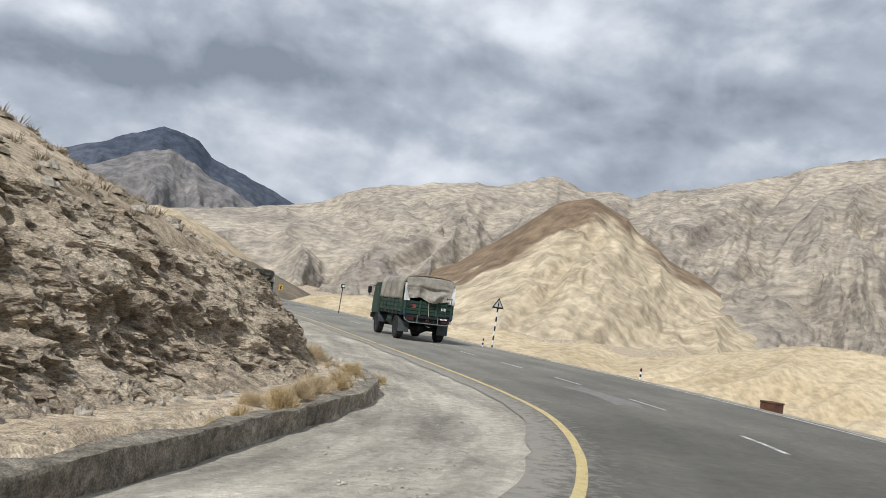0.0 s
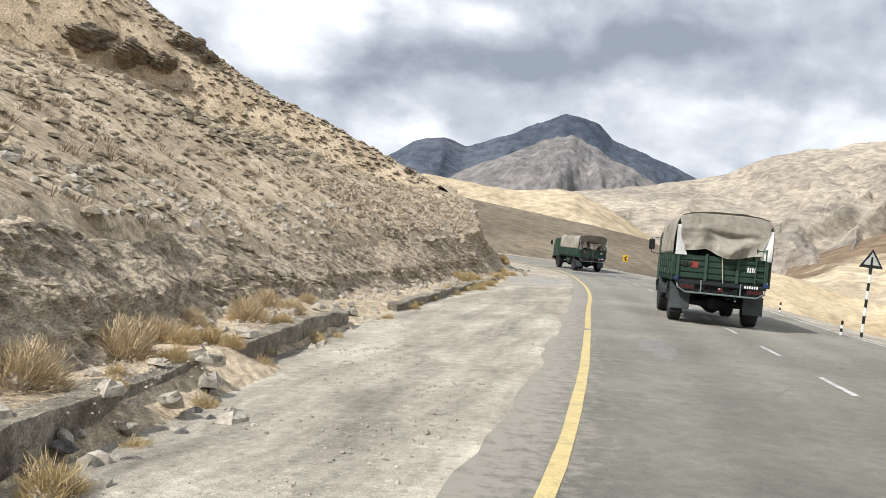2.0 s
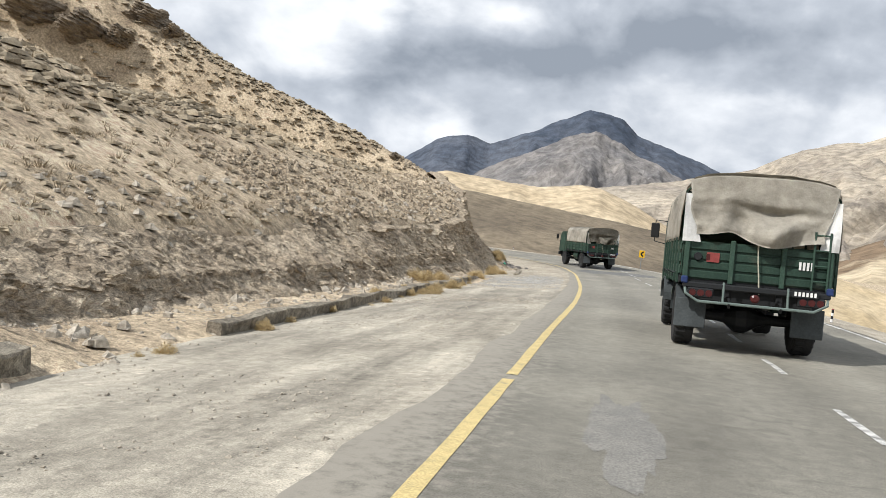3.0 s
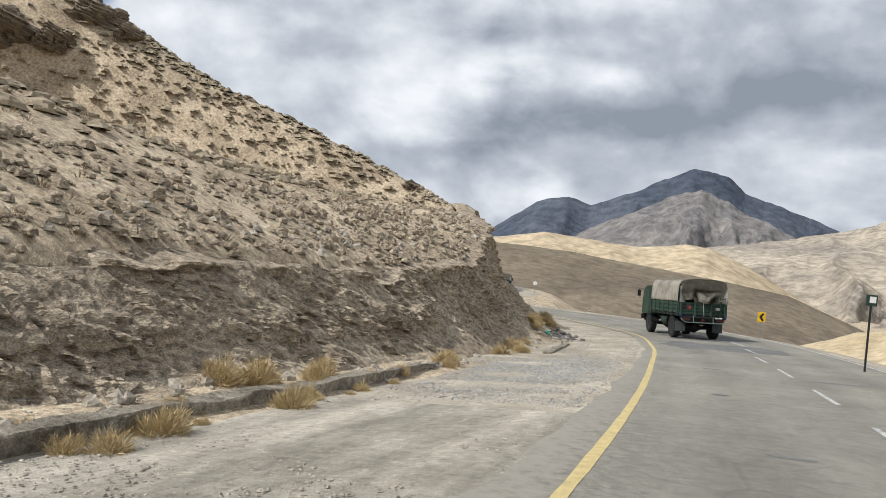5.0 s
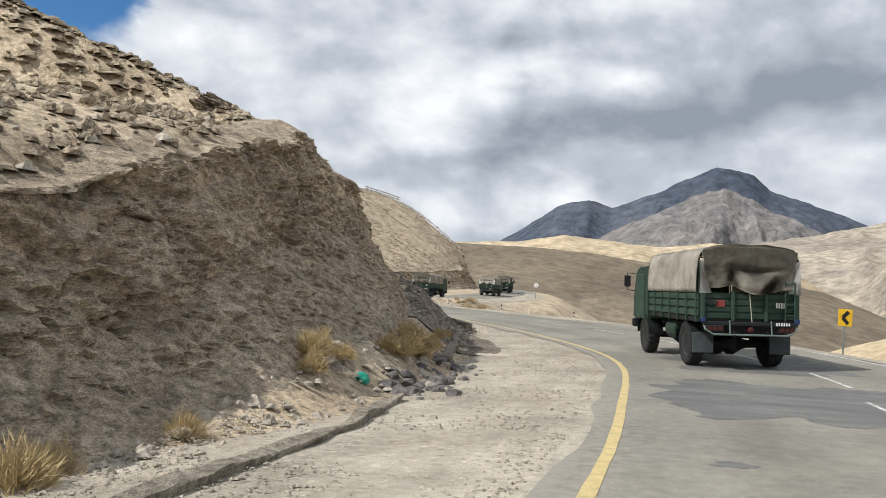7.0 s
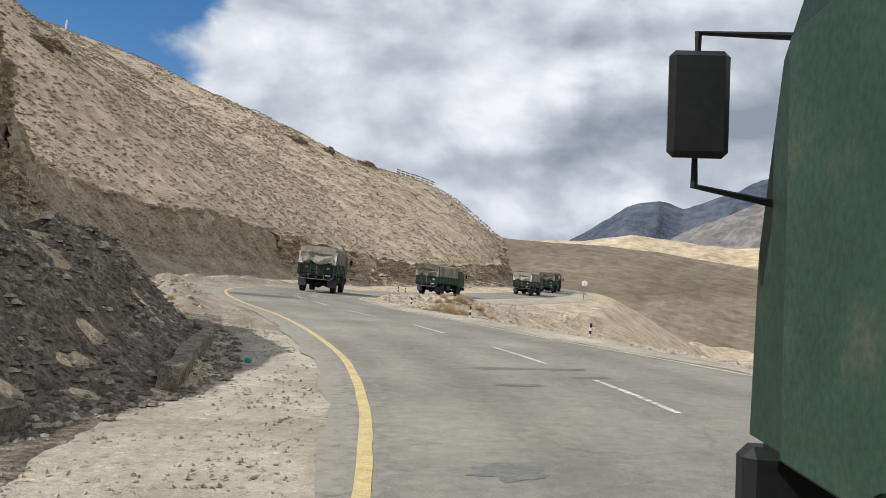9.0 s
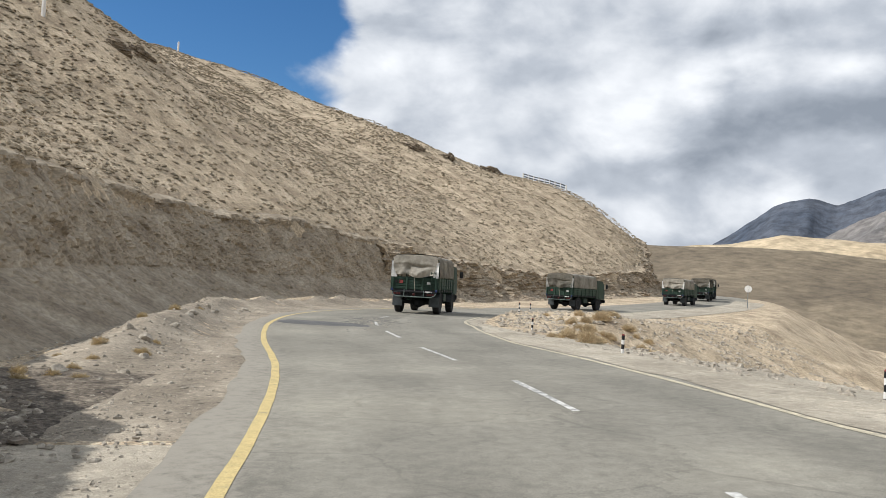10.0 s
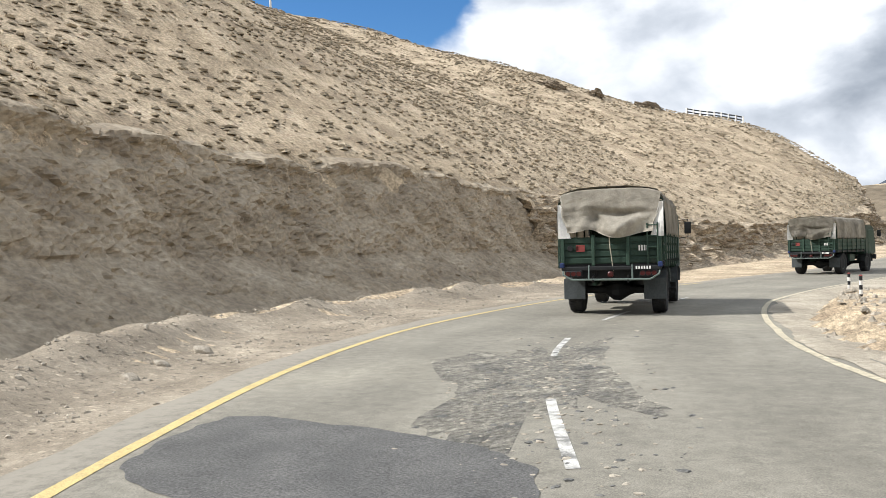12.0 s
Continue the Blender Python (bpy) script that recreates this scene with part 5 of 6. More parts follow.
# ---- plants ----


M_BUSH = material("grey_bush", ((0.35, (0.42, 0.325, 0.195)), (0.65, (0.6, 0.48, 0.31))), 3.0, 4, 0.95, 0.0, 20.0, 0.01)



def twiggy(seed, twigs, height, reach, mat, name):
    """A rounded dry bush of short forking twigs."""
    rnd = random.Random(seed)
    v, f = [], []
    for i in range(twigs):
        a, e, q = rnd.uniform(0, 6.283), math.asin(rnd.random()), rnd.random() ** 0.5
        out = Vector((math.cos(a) * math.cos(e), math.sin(a) * math.cos(e), math.sin(e)))
        lump = 0.75 + 0.35 * noise.noise(out * 1.8 + Vector((seed, 0, 0)))
        p = Vector((out.x * reach * q, out.y * reach * q, out.z * height * q)) * lump
        d = (out + Vector((rnd.uniform(-0.8, 0.8), rnd.uniform(-0.8, 0.8), rnd.uniform(-0.1, 0.9)))).normalized() * height * rnd.uniform(0.15, 0.4)
        w = d.cross(Vector((rnd.uniform(-1, 1), rnd.uniform(-1, 1), rnd.uniform(-1, 1)))).normalized() * rnd.uniform(0.0025, 0.006)
        b = len(v)
        v += [tuple(p + w), tuple(p - w), tuple(p + d)]
        f.append((b, b + 1, b + 2))
    me = bpy.data.meshes.new(name)
    me.from_pydata(v, [], f)
    me.materials.append(mat)
    return me


GRASS = [twiggy(i, 1700, 0.34, 0.3, M_GRASS, "dry_grass") for i in range(4)]
BUSH = [twiggy(20 + i, 2600, 0.4, 0.42, M_BUSH, "dry_bush") for i in range(4)]
rnd = random.Random(5)


def plant(kind, x, y, size):
    z = gz_at(x, y)
    if kind == "grass":
        ob = tagged(new("dry_grass", rnd.choice(GRASS)), "clump of dry yellow grass by the drain", "grass", "dry grass clumps")
    else:
        ob = tagged(new("dry_bush", rnd.choice(BUSH)), "dry thorny grey-brown bush on the bank", "bush", "dry bushes")
    ob.matrix_basis = pose(x, y, z - 0.03, 0, 0, rnd.uniform(0, 360)) @ Matrix.Diagonal((size, size, size * rnd.uniform(0.8, 1.1), 1))


for x, y, k in ((3.7, 25.6, 1.1), (3.9, 27.2, 0.8), (3.3, 27.6, 0.9), (4.2, 19.4, 1.1), (4.05, 21.2, 1.2), (3.8, 22.6, 1.0), (3.4, 24.2, 0.8), (3.5, 29.5, 0.7), (3.2, 20.4, 0.9), (2.6, 25.8, 0.7)):
    plant("bush", x, y, k)
for x, y in ((2.9, 13.1), (2.6, 12.4), (2.2, 12.0), (3.3, 13.9), (3.8, 14.9), (1.7, 11.2), (4.35, 16.4), (4.3, 17.6)):
    plant("bush", x, y, rnd.uniform(0.5, 0.85))
for x, y in ((3.1, 13.3), (3.75, 14.5), (2.2, 11.6), (4.2, 15.7), (1.5, 10.5), (5.45, 17.9), (5.3, 19.2), (5.15, 20.8), (1.2, 10.0)):
    plant("grass", x, y, rnd.uniform(0.6, 1.0))
for i in range(46):
    y = rnd.choice((rnd.uniform(19, 30), rnd.uniform(30, 60), rnd.uniform(44, 60)))
    x = float(np.interp(y, (18, 23, 30, 43, 57), (4.6, 4.5, 4.55, 5.0, 5.6))) + rnd.uniform(-0.5, 0.35)
    plant("grass", x, y, rnd.uniform(0.35, 0.8))
for x, y, k in ((4.5, 51.4, 1.6), (4.2, 50.8, 1.4), (4.9, 52.8, 1.3), (4.6, 53.6, 1.1), (5.6, 58.3, 1.4), (5.4, 67.3, 1.5), (5.2, 67.9, 1.2), (4.7, 78.3, 1.6), (4.5, 79.0, 1.5), (4.9, 77.4, 1.3), (4.9, 73.6, 1.4)):
    plant("grass", x, y, k)
for x, y in ((5.7, 50.3), (5.5, 51.2), (5.8, 57.7), (5.6, 58.3), (5.7, 46.5), (5.2, 45.2), (5.5, 47.6), (6.1, 65.2), (5.9, 66.2), (5.6, 64.4), (5.1, 60.5), (4.7, 79.4), (4.4, 80.5), (4.2, 81.4), (4.9, 78.7), (5.0, 74.6), (5.3, 69.8), (3.4, 84.5), (3.0, 86.5), (2.5, 88.2), (3.9, 82.4), (5.1, 73.2), (4.8, 77.0)):
    plant("grass", x, y, rnd.uniform(0.8, 1.35))
for i in range(44):
    f = rnd.random()
    plant("bush", -4.6 - 5.4 * f + rnd.gauss(0, 1.2), 119.5 + 14 * f + rnd.gauss(0, 0.8), rnd.uniform(0.5, 1.15))
for i in range(26):
    y = rnd.uniform(100, 116)
    plant("grass", float(np.interp(y, (100, 108, 116), (-4.2, -10.0, -18.0))) + rnd.uniform(-1, 1), y, rnd.uniform(0.3, 0.7))

# ---- loose rock ----


def rock_mesh(seed, name, mat, squash=0.6):
    rn = random.Random(seed)
    bm = bmesh.new()
    bmesh.ops.create_icosphere(bm, subdivisions=2, radius=0.5)
    off = Vector((rn.uniform(0, 50), rn.uniform(0, 50), rn.uniform(0, 50)))
    for v in bm.verts:
        v.co *= 1 + 0.5 * noise.noise(v.co * 2.2 + off) + 0.2 * noise.noise(v.co * 6 + off)
        v.co.z *= squash
    for k in range(5):
        d = Vector((rn.uniform(-1, 1), rn.uniform(-1, 1), rn.uniform(-0.6, 1))).normalized()
        cut = rn.uniform(0.24, 0.36)
        for v in bm.verts:
            over2 = v.co.dot(d) - cut
            if over2 > 0:
                v.co -= d * over2
    return as_mesh(name, bm, mat)


DARK = [rock_mesh(i, "rock", M_DARKSTONE) for i in range(5)]
PALE = [rock_mesh(30 + i, "rock", M_STONE) for i in range(5)]


def rock(x, y, size, dark, sink=0.15):
    ob = tagged(new("rock", rnd.choice(DARK if dark else PALE)), "dark broken rock in the drain" if dark else "pale angular stone on the ground", "rock", "dark fallen rocks" if dark else "pale stones")
    ob.matrix_basis = pose(x, y, gz_at(x, y) + size * (0.3 - sink), rnd.uniform(-25, 25), rnd.uniform(-25, 25), rnd.uniform(0, 360)) @ Matrix.Diagonal((size, size * rnd.uniform(0.7, 1.2), size, 1))


for i in range(120):
    f = rnd.random() ** 0.8
    rock(6.2 - 1.2 * f + rnd.gauss(0, 0.2 + 0.12 * (1 - f)), 74.6 + 6.6 * f + rnd.gauss(0, 0.3), rnd.choice((0.1, 0.14, 0.18, 0.24, 0.3, 0.38)), rnd.random() < 0.7)
for i in range(26):
    y = rnd.uniform(17.2, 21.5)
    rock(5.3 + rnd.uniform(-0.35, 0.3), y, rnd.uniform(0.1, 0.28), rnd.random() < 0.5)
for i in range(40):
    y = rnd.uniform(94, 101.5)
    rock(float(np.interp(y, (94, 101.5), (1.4, -4.4))) + rnd.uniform(-1.4, 0.3), y, rnd.uniform(0.08, 0.24), rnd.random() < 0.6)
for i in range(30):
    y = rnd.uniform(103, 122)
    rock(float(np.interp(y, (103, 110, 122), (-5.5, -12.2, -22.2))) + rnd.uniform(-1.2, 0.8), y, rnd.uniform(0.1, 0.4), False)


def outcrop(x, y, size, seed, rz, sink):
    """A jagged ledge of dark strata on the slope."""
    rn = random.Random(seed)
    bm = bmesh.new()
    bmesh.ops.create_icosphere(bm, subdivisions=5, radius=0.5)
    off = Vector((rn.uniform(0, 90), rn.uniform(0, 90), 0))
    for v in bm.verts:
        p = v.co * 2.4 + off
        q = v.co * (1 + 0.55 * noise.noise(p) + 0.25 * noise.noise(p * 2.3))
        layer = q.z * 9 + 0.8 * noise.noise(p * 0.8)
        step = math.floor(layer) + max(0.0, (layer % 1) * 3 - 2)
        lip = 1 + 0.14 * (0.5 - (layer % 1)) + 0.12 * noise.noise(Vector((math.floor(layer) * 5.1, seed, 0)))
        v.co = Vector((q.x * size * 1.15 * lip, q.y * size * 0.6 * lip, (0.4 * q.z + 0.6 * step / 9) * size * 0.55)) + 0.03 * size * Vector((noise.noise(p * 7), noise.noise(p * 7 + off), 0))
    ob = tagged(new("outcrop", as_mesh("outcrop", bm, M_OUTCROP)), "dark jagged rock ledge on the hillside", "rock", "rock ledges")
    ob.matrix_basis = pose(x, y, gz_at(x, y) - sink * size, 0, 0, rz) @ Matrix.Rotation(radians(20), 4, "X")


M_OUTCROP = material("dark_strata", ((0.35, (0.12, 0.095, 0.07)), (0.65, (0.26, 0.21, 0.15))), 1.5, 8, 0.95, 0.7, 6.0, 0.1, stretch=(1, 1, 4))
for k, (x, y, size, sink) in enumerate(((-30.6, 76.0, 4.6, 0.12), (-27.8, 77.2, 4.4, 0.12), (-25.6, 78.4, 3.2, 0.1), (-24.6, 81.0, 3.2, 0.05), (-23.0, 81.4, 2.4, 0.05), (-57.4, 142.3, 3.4, 0.2),
                                            (-54.5, 137.6, 2.6, 0.2), (-69.2, 201.7, 5.0, 0.2), (-67.2, 209.2, 5.0, 0.2), (-64.6, 218.7, 5.0, 0.2), (-4.9, 84.5, 1.5, 0.14))):
    outcrop(x, y, size, 70 + k, 75 + 20 * (k % 3), sink)

# ---- litter ----
bag = thing("plastic_bag", "crumpled green plastic bag lying by the drain", "bag", (5.4, 74.5, gz_at(5.4, 74.5)), 20)
bm = bmesh.new()
bmesh.ops.create_icosphere(bm, subdivisions=3, radius=0.13)
for v in bm.verts:
    v.co *= 1 + 0.35 * noise.noise(v.co * 9)
    v.co.z = v.co.z * 0.8 + 0.08
part("bag", bm, M_MINT, bag)
bag = thing("plastic_bag", "small green plastic bag on the drain edge", "bag", (0.6, 97.0, gz_at(0.6, 97.0) + 0.03), 70)
bm = bmesh.new()
bmesh.ops.create_icosphere(bm, subdivisions=3, radius=0.065)
for v in bm.verts:
    v.co *= 1 + 0.4 * noise.noise(v.co * 11 + Vector((4, 4, 4)))
    v.co.z = v.co.z * 0.8 + 0.1
part("bag", bm, M_MINT, bag)

# ---- rusty box on the valley verge ----
rb = thing("metal_box", "rusty brown metal box lying on the sandy verge", "box", (16.4, 17.7, gz_at(16.4, 17.7)), 25)
part("body", box((0.6, 0.4, 0.26), (0, 0, 0.13), 0.02), M_RUST, rb)
part("lid", box((0.63, 0.43, 0.05), (0, 0, 0.28), 0.012), M_RUST, rb)

# ---- road patches ----


def patch(name, y0, y1, d0, d1, mat, label, seed, lift=0.003, rag=0.34, skew=0.0):
    """A ragged flat repair on the carriageway."""
    bm = bmesh.new()
    n = 110
    mid = bm.verts.new((0, 0, 0))
    ring = []
    s0, s1 = float(S(y0)), float(S(y1))

    def place(u, w):
        s2, d2 = (s0 + s1) / 2 + u * (s1 - s0) / 2 + skew * w, (d0 + d1) / 2 + w * (d1 - d0) / 2
        x, y = EDGE.at(s2, d2)
        return (float(x), float(y), float(side_z(np.array([s2]), np.array([d2]))[0]) + lift)

    mid.co = place(0, 0)
    inner = []
    for i in range(n):
        a = 2 * math.pi * i / n
        r = 1 + rag * float(fbm(math.cos(a) * 1.6 + seed, math.sin(a) * 1.6, seed, 5, 0.62))
        c, q = math.copysign(abs(math.cos(a)) ** 0.7, math.cos(a)), math.copysign(abs(math.sin(a)) ** 0.7, math.sin(a))
        ring.append(bm.verts.new(place(r * c, r * q)))
        inner.append(bm.verts.new(place(r * c * 0.5, r * q * 0.5)))
    for i in range(n):
        j = (i + 1) % n
        bm.faces.new((ring[i], ring[j], inner[j], inner[i]))
        bm.faces.new((inner[i], inner[j], mid))
    bmesh.ops.recalc_face_normals(bm, faces=bm.faces)
    for f in bm.faces:
        if f.normal.z < 0:
            f.normal_flip()
    ob = new(name, as_mesh(name, bm, mat))
    return tagged(ob, label, "road patch", "", "structure")


M_FRESH = material("smooth_new_asphalt", ((0.3, (0.098, 0.097, 0.094)), (0.5, (0.122, 0.12, 0.115)), (0.7, (0.155, 0.152, 0.144))), 1.4, 10, 0.82, 0.7, 55.0, 0.015, grain=0.42)
M_DUST = material("pale_road_dust", ((0.35, (0.19, 0.182, 0.165)), (0.65, (0.24, 0.228, 0.202))), 3.0, 8, 0.95, 0.3, 50.0, 0.01)
M_BROKEN = material("broken_asphalt", ((0.36, (0.135, 0.13, 0.118)), (0.46, (0.205, 0.193, 0.165)), (0.56, (0.24, 0.225, 0.188)), (0.66, (0.38, 0.355, 0.295))), 2.6, 14, 0.92, 1.0, 16.0, 0.05, grain=0.4, stretch=(1.0, 0.6, 1))
patch("road_patch", 73.6, 79.4, 1.1, 5.3, M_PATCH, "dark ragged asphalt repair", 1.0)
patch("road_patch", 81.8, 86.6, 1.2, 5.7, M_PATCH, "dark ragged asphalt repair", 4.0)
for y0, y1, d0, d1, seed in ((97.8, 98.05, 2.2, 4.1, 7.0), (96.9, 97.1, 3.5, 4.1, 7.5), (96.1, 96.35, 2.0, 2.7, 8.0)):
    patch("tar_streak", y0, y1, d0, d1, M_PATCH, "thin dark tar streak across the lane", seed)
patch("road_patch", 116.3, 118.3, 0.15, 3.3, M_FRESH, "dark smooth asphalt repair across the lane", 9.0, 0.004, 0.1, -0.95)
patch("broken_surface", 117.4, 124.6, 2.55, 4.5, M_BROKEN, "broken flaking road surface at the centre", 12.0, 0.002, 0.5)
for y0, y1, d0, d1, seed in ((56.2, 56.6, 1.3, 1.6, 15.0), (49.8, 50.0, 1.8, 2.3, 17.0), (63.3, 63.6, 1.35, 1.5, 18.0), (63.2, 63.5, 1.6, 1.75, 19.0), (62.2, 62.6, 4.0, 5.4, 20.0), (91.5, 92.0, 0.9, 1.5, 21.0), (70.2, 70.5, 1.0, 1.4, 22.0)):
    patch("oil_stain", y0, y1, d0, d1, M_PATCH, "dark oil stain on the asphalt", seed)
for y0, y1, d0, d1, seed in ((27.4, 30.4, 1.0, 1.55, 23.0), (16.5, 20.0, 2.6, 3.3, 24.0)):
    patch("scuff", y0, y1, d0, d1, M_DUST, "pale dusty scuff on the asphalt", seed)


# ---- scrub and stones over the slopes ----


def scatter(name, count, xs, ys, keep, size, flat, mat, label, category, seed, lobes=6, tall=0.55, along=1.0, lift=0.0):
    rs = np.random.RandomState(seed)
    x, y = rs.uniform(*xs, count), rs.uniform(*ys, count)
    ok = keep(x, y, rs)
    x, y = x[ok], y[ok]
    n = len(x)
    z = ground_z(x, y) + lift
    r = size[0] + (size[1] - size[0]) * rs.rand(n) ** 2
    ang = np.linspace(0, 2 * np.pi, lobes, endpoint=False)
    rot = rs.rand(n, 1) * 6.28
    ecc = 0.7 + 0.6 * rs.rand(n, 1)
    sf, _ = FOOT.near(x, y)
    tx, ty = (np.interp(sf, FOOT.s, FOOT.t[:, c])[:, None] for c in (0, 1))
    V = []
    for rad, hgt, jit in ((1.0, -0.12, 0.25), (0.78, 0.62, 0.35), (0.3, 1.0, 0.5)):
        k = r[:, None] * rad * (1 + jit * (rs.rand(n, lobes) * 2 - 1))
        px = np.cos(ang[None] + rot) * k * ecc
        py = np.sin(ang[None] + rot) * k / ecc
        pz = r[:, None] * tall * hgt * (1 + 0.4 * (rs.rand(n, lobes) * 2 - 1)) + 0 * k
        if along != 1.0:
            u, v = px * along, py / along ** 0.4
            px, py = u * tx - v * ty, u * ty + v * tx
        V.append(np.stack([x[:, None] + px, y[:, None] + py, z[:, None] + pz], -1))
    V = np.concatenate(V, 1)
    per = 3 * lobes
    F = []
    for ring in (0, 1):
        for i in range(lobes):
            j = (i + 1) % lobes
            F.append((ring * lobes + i, ring * lobes + j, (ring + 1) * lobes + j, (ring + 1) * lobes + i))
    F = np.array(F)
    quads = (F[None] + (np.arange(n) * per)[:, None, None]).reshape(-1, 4)
    cap = ((2 * lobes + np.arange(lobes))[None] + (np.arange(n) * per)[:, None])
    me = bpy.data.meshes.new(name)
    me.from_pydata(V.reshape(-1, 3).tolist(), [], quads.tolist() + cap.tolist())
    me.materials.append(mat)
    return tagged(new(name, me), label, category, "", "stuff")


def on_slope(near_d, far_d, dens):
    def keep(x, y, rs):
        s1, d1 = FOOT.near(x, y)
        w = cut_w(FOOT.y_at(s1))
        dl = -d1 - w
        return (dl > near_d) & (dl < far_d) & (rs.rand(len(x)) < dens * (0.68 + 0.36 * fbm(x / 9, y / 9, 3.0, 3)))
    return keep


def brush(name, count, xs, ys, keep, size, mat, label, category, seed, blades=14, wide=0.05):
    """Small dry cushion plants, each a spray of thin stems."""
    rs = np.random.RandomState(seed)
    x, y = rs.uniform(*xs, count), rs.uniform(*ys, count)
    ok = keep(x, y, rs)
    x, y = x[ok], y[ok]
    n = len(x)
    z = ground_z(x, y)
    r = (size[0] + (size[1] - size[0]) * rs.rand(n) ** 2)[:, None]
    a = rs.rand(n, blades) * 6.283
    out = rs.rand(n, blades) ** 0.6
    bx, by = np.cos(a) * r * 0.55 * out, np.sin(a) * r * 0.55 * out
    ln = r * (0.35 + 0.4 * rs.rand(n, blades))
    tilt = 0.45 + 0.85 * out
    tx, ty, tz = bx + np.cos(a) * np.sin(tilt) * ln, by + np.sin(a) * np.sin(tilt) * ln, np.cos(tilt) * ln * 0.9 + 0.04
    w = wide + 0.05 * r
    px, py = -np.sin(a) * w * 0.5, np.cos(a) * w * 0.5
    low = -0.08 * r + 0 * a
    P = np.stack([np.stack([bx + px, by + py, low], -1), np.stack([bx - px, by - py, low], -1), np.stack([tx, ty, tz], -1)], 2)
    P = P + np.stack([x, y, z], -1)[:, None, None, :]
    me = bpy.data.meshes.new(name)
    me.from_pydata(P.reshape(-1, 3).tolist(), [], np.arange(n * blades * 3).reshape(-1, 3).tolist())
    me.materials.append(mat)
    return tagged(new(name, me), label, category, "", "stuff")


brush("scrub", 52000, (-72, 6), (12, 125), on_slope(0.1, 70, 0.75), (0.12, 0.36), M_SHRUB, "low dry cushion scrub over the sandy slope", "scrub", 1, 30, 0.002)
scatter("scrub", 40000, (-72, 6), (12, 125), on_slope(0.1, 70, 0.95), (0.05, 0.2), False, M_SHRUB, "low dry scrub over the sandy slope", "scrub", 11, 5, 0.45, 1.25)
scatter("scrub", 26000, (-50, 0), (40, 112), on_slope(5, 45, 1.0), (0.1, 0.36), False, M_SHRUB, "dry cushion scrub high on the slope", "scrub", 12, 5, 0.5, 1.25)
scatter("scrub", 150000, (-130, -8), (98, 310), on_slope(0.2, 78, 1.0), (0.06, 0.26), False, M_SHRUB, "low dry scrub in rows over the far slope", "scrub", 2, 4, 0.5, 1.25)


def on_talus(x, y, rs):
    s1, d1 = EDGE.near(x, y)
    sf, df = FOOT.near(x, y)
    yf = FOOT.y_at(sf)
    reach = keyed(yf, (70, 0.9), (80, 1.2), (88, 2.0), (94, 3.6), (99, 3.2), (103, 1.6))
    return (d1 < -1.4) & (df > -0.6) & (df < reach)


M_CHIPS = material("shale_chips", ((0.35, (0.1, 0.085, 0.07)), (0.65, (0.25, 0.21, 0.165))), 3.0, 6, 0.9, 0.4, 20.0, 0.02)
scatter("debris", 9000, (-10, 5), (86, 103), on_talus, (0.02, 0.1), True, M_CHIPS, "dark shale debris fallen at the foot of the cut", "debris", 21, 5, 0.45, 1.0, 0.05)
scatter("debris", 9000, (-10, 7.5), (68, 103), on_talus, (0.02, 0.1), True, M_STONE, "pale stone debris fallen at the foot of the cut", "debris", 22, 5, 0.5, 1.0, 0.05)
scatter("rubble", 14000, (-16, 6), (8, 100), on_slope(-3.0, 2.0, 0.9), (0.03, 0.17), True, M_STONE, "loose angular rubble on the slope", "stones", 3, 5, 0.7)
scatter("rubble", 15000, (-6, 6), (44, 90), on_slope(-1.4, 4.0, 0.95), (0.03, 0.2), True, M_ROCK, "crumbling rock chunks along the top of the bank", "stones", 31, 5, 0.75)


def by_road(x, y, rs):
    s1, d1 = EDGE.near(x, y)
    sf, df = FOOT.near(x, y)
    left = (d1 < -0.7) & (df > 0.0) & (rs.rand(len(x)) < np.where(EDGE.y_at(s1) < 50, 0.12, 0.9) + 0.3 * smooth(-3.5, -5.5, d1))
    return left | ((d1 > ROAD_W + 0.7) & (d1 < ROAD_W + 6) & (rs.rand(len(x)) < 0.6))


scatter("gravel", 90000, (-30, 26), (4, 150), by_road, (0.006, 0.036), True, M_STONE, "loose gravel and stones beside the road", "gravel", 4, 5, 0.7, 1.0, 0.03)


def on_verge(x, y, rs):
    s1, d1 = EDGE.near(x, y)
    sf, df = FOOT.near(x, y)
    return (d1 < -0.55) & (df > 0.0) & (rs.rand(len(x)) < 0.5 + 0.5 * fbm(x / 2.5, y / 2.5, 1.0, 3))


scatter("gravel", 30000, (-5, 10.5), (70, 104), on_verge, (0.006, 0.032), True, M_STONE, "loose grey gravel over the verge", "gravel", 41, 4, 0.7, 1.0, 0.03)
scatter("gravel", 26000, (2, 9), (2, 44), on_verge, (0.005, 0.024), True, M_STONE, "fine grit and pebbles over the apron", "gravel", 42, 4, 0.6, 1.0, 0.03)


def on_berm(x, y, rs):
    s1, d1 = EDGE.near(x, y)
    sf, df = FOOT.near(x, y)
    return (d1 < -1.0) & (df > -0.4) & (rs.rand(len(x)) < 0.75 + 0.5 * fbm(x / 3, y / 3, 2.0, 3))


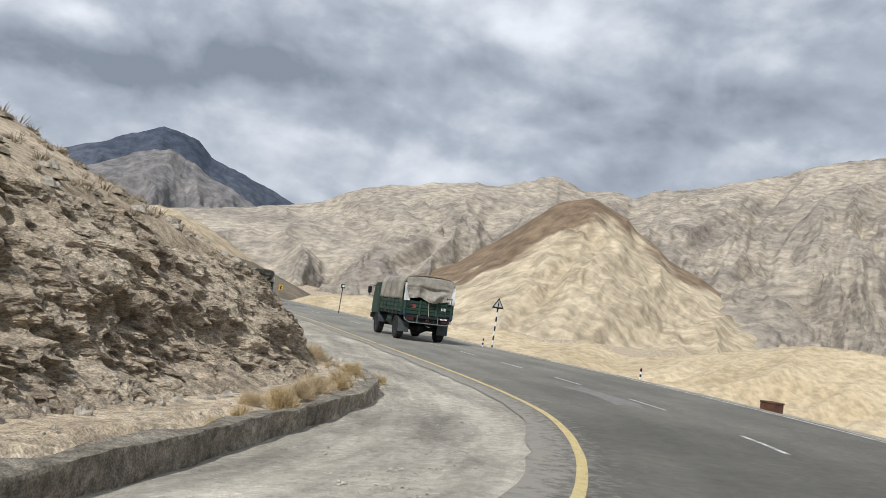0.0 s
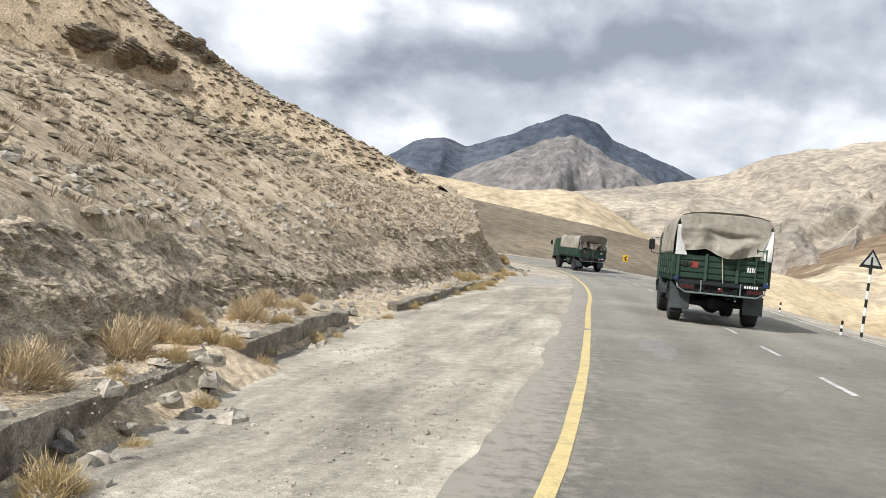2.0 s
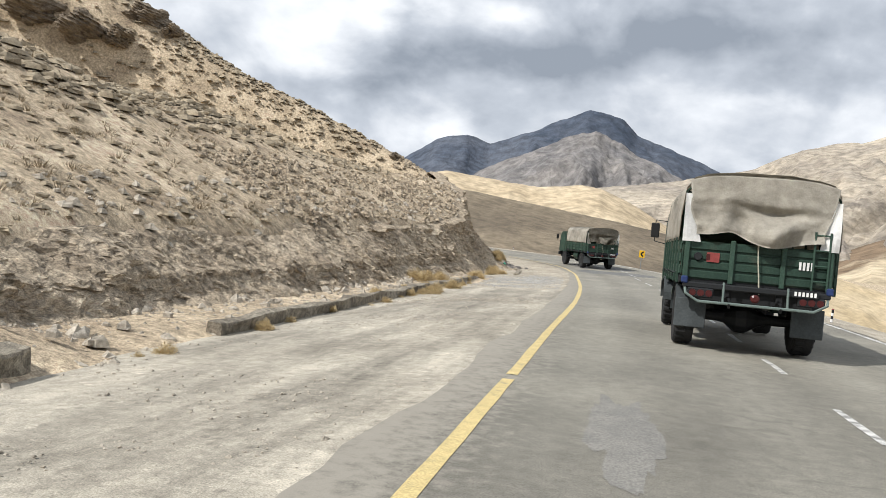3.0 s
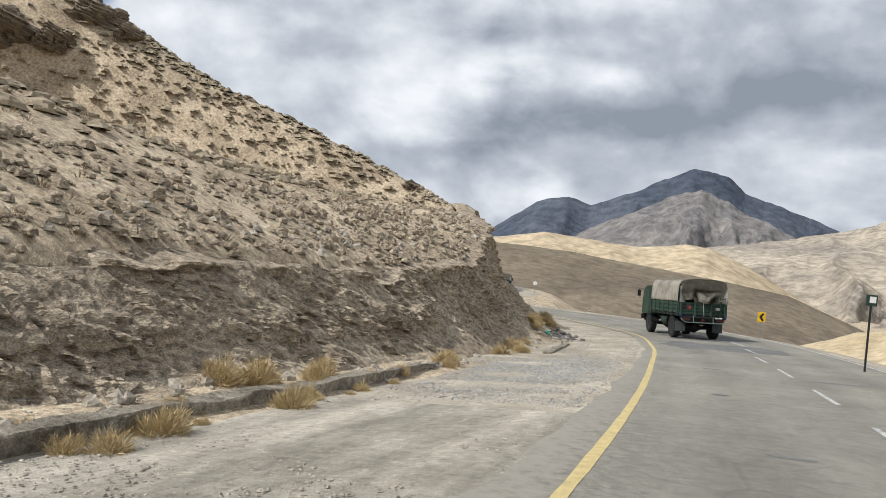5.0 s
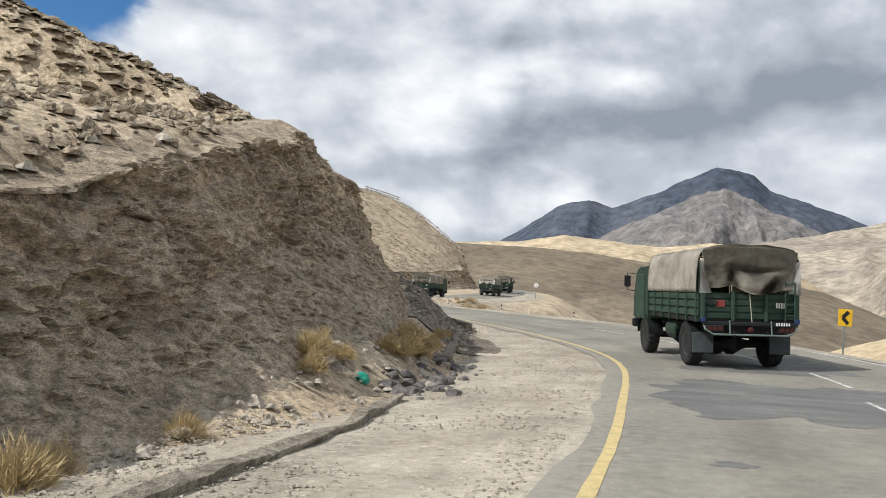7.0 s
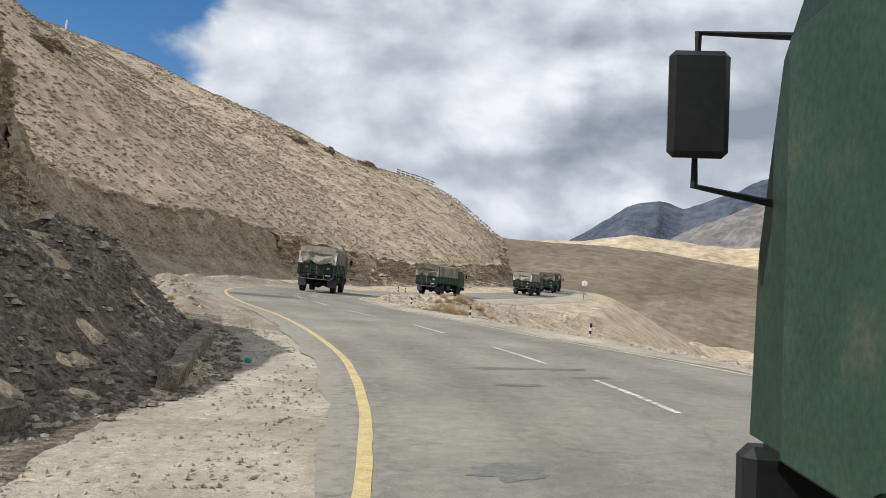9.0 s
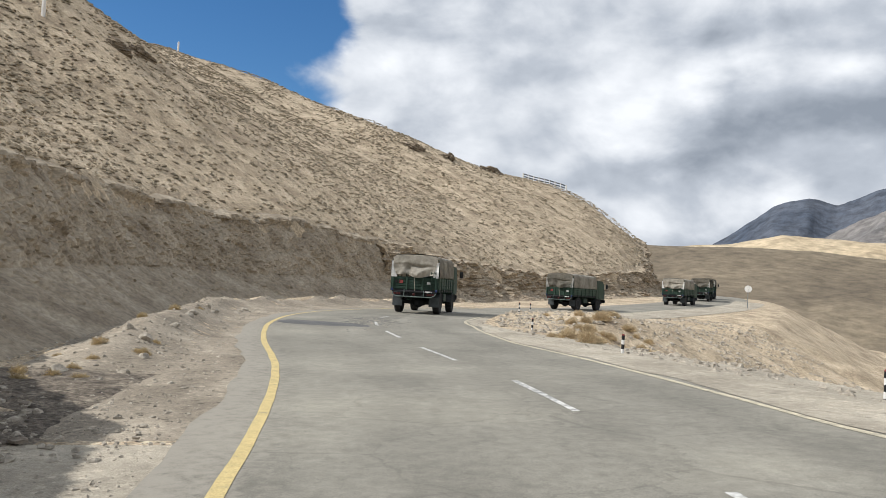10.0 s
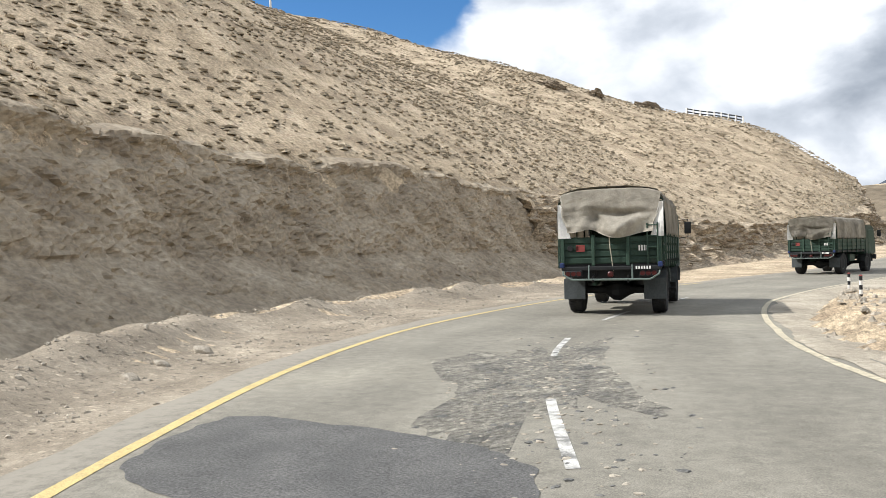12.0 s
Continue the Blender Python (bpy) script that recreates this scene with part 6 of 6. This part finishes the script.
scatter("debris", 26000, (-30, 0), (100, 150), on_berm, (0.01, 0.06), True, M_STONE, "earthy stones and clods below the cut", "debris", 43, 4, 0.6, 1.0, 0.03)
scatter("gravel", 42000, (3, 10.5), (42, 72), on_verge, (0.006, 0.03), True, M_STONE, "loose grey gravel over the verge", "gravel", 44, 4, 0.5, 1.0, 0.032)


def on_heap(x, y, rs):
    s1, d1 = EDGE.near(x, y)
    return (d1 < -0.75) & (rs.rand(len(x)) < np.clip(1.5 * np.exp(-((y - 58.5) / 4.5) ** 2 - ((d1 + 2.4) / 1.3) ** 2) + 0.3 * fbm(x / 0.8, y / 0.8, 5.0, 3), 0, 1))


scatter("gravel", 34000, (5, 9.6), (51, 66), on_heap, (0.008, 0.03), True, M_GREYGRIT, "grey crushed stone spread over the verge", "gravel", 45, 5, 0.8, 1.0, 0.03)


def on_mound(x, y, rs):
    s1, d1 = EDGE.near(x, y)
    return (d1 > ROAD_W + 0.4) & (d1 < 26) & (rs.rand(len(x)) < 0.5 + 0.6 * fbm(x / 3.5, y / 3.5, 8.0, 3))


scatter("rubble", 26000, (-20, 14), (100, 165), on_mound, (0.02, 0.13), True, M_STONE, "pale angular rubble over the valley-side mound", "stones", 46, 5, 0.7, 1.0, 0.0)


def on_break(x, y, rs):
    s1, d1 = EDGE.near(x, y)
    ye = EDGE.y_at(s1)
    return (d1 > 2.2) & (d1 < 5.0) & (rs.rand(len(x)) < np.clip(1.3 * np.exp(-((ye - 119.5) / 3.6) ** 2 - ((d1 - 3.5) / 0.75) ** 2) + 0.25 * fbm(x / 0.5, y / 0.5, 7.0, 3), 0, 1))


def loose_chips(count, size, mat, label, seed, lift):
    return scatter("road_chips", count, (-24, -8), (112, 130), on_break, size, True, mat, label, "gravel", seed, 5, 0.25, 1.0, lift)


loose_chips(9000, (0.01, 0.045), M_STONE, "pale chips of broken road surface", 47, 0.052)
loose_chips(5000, (0.01, 0.05), M_PATCH, "dark chips of broken asphalt", 48, 0.051)
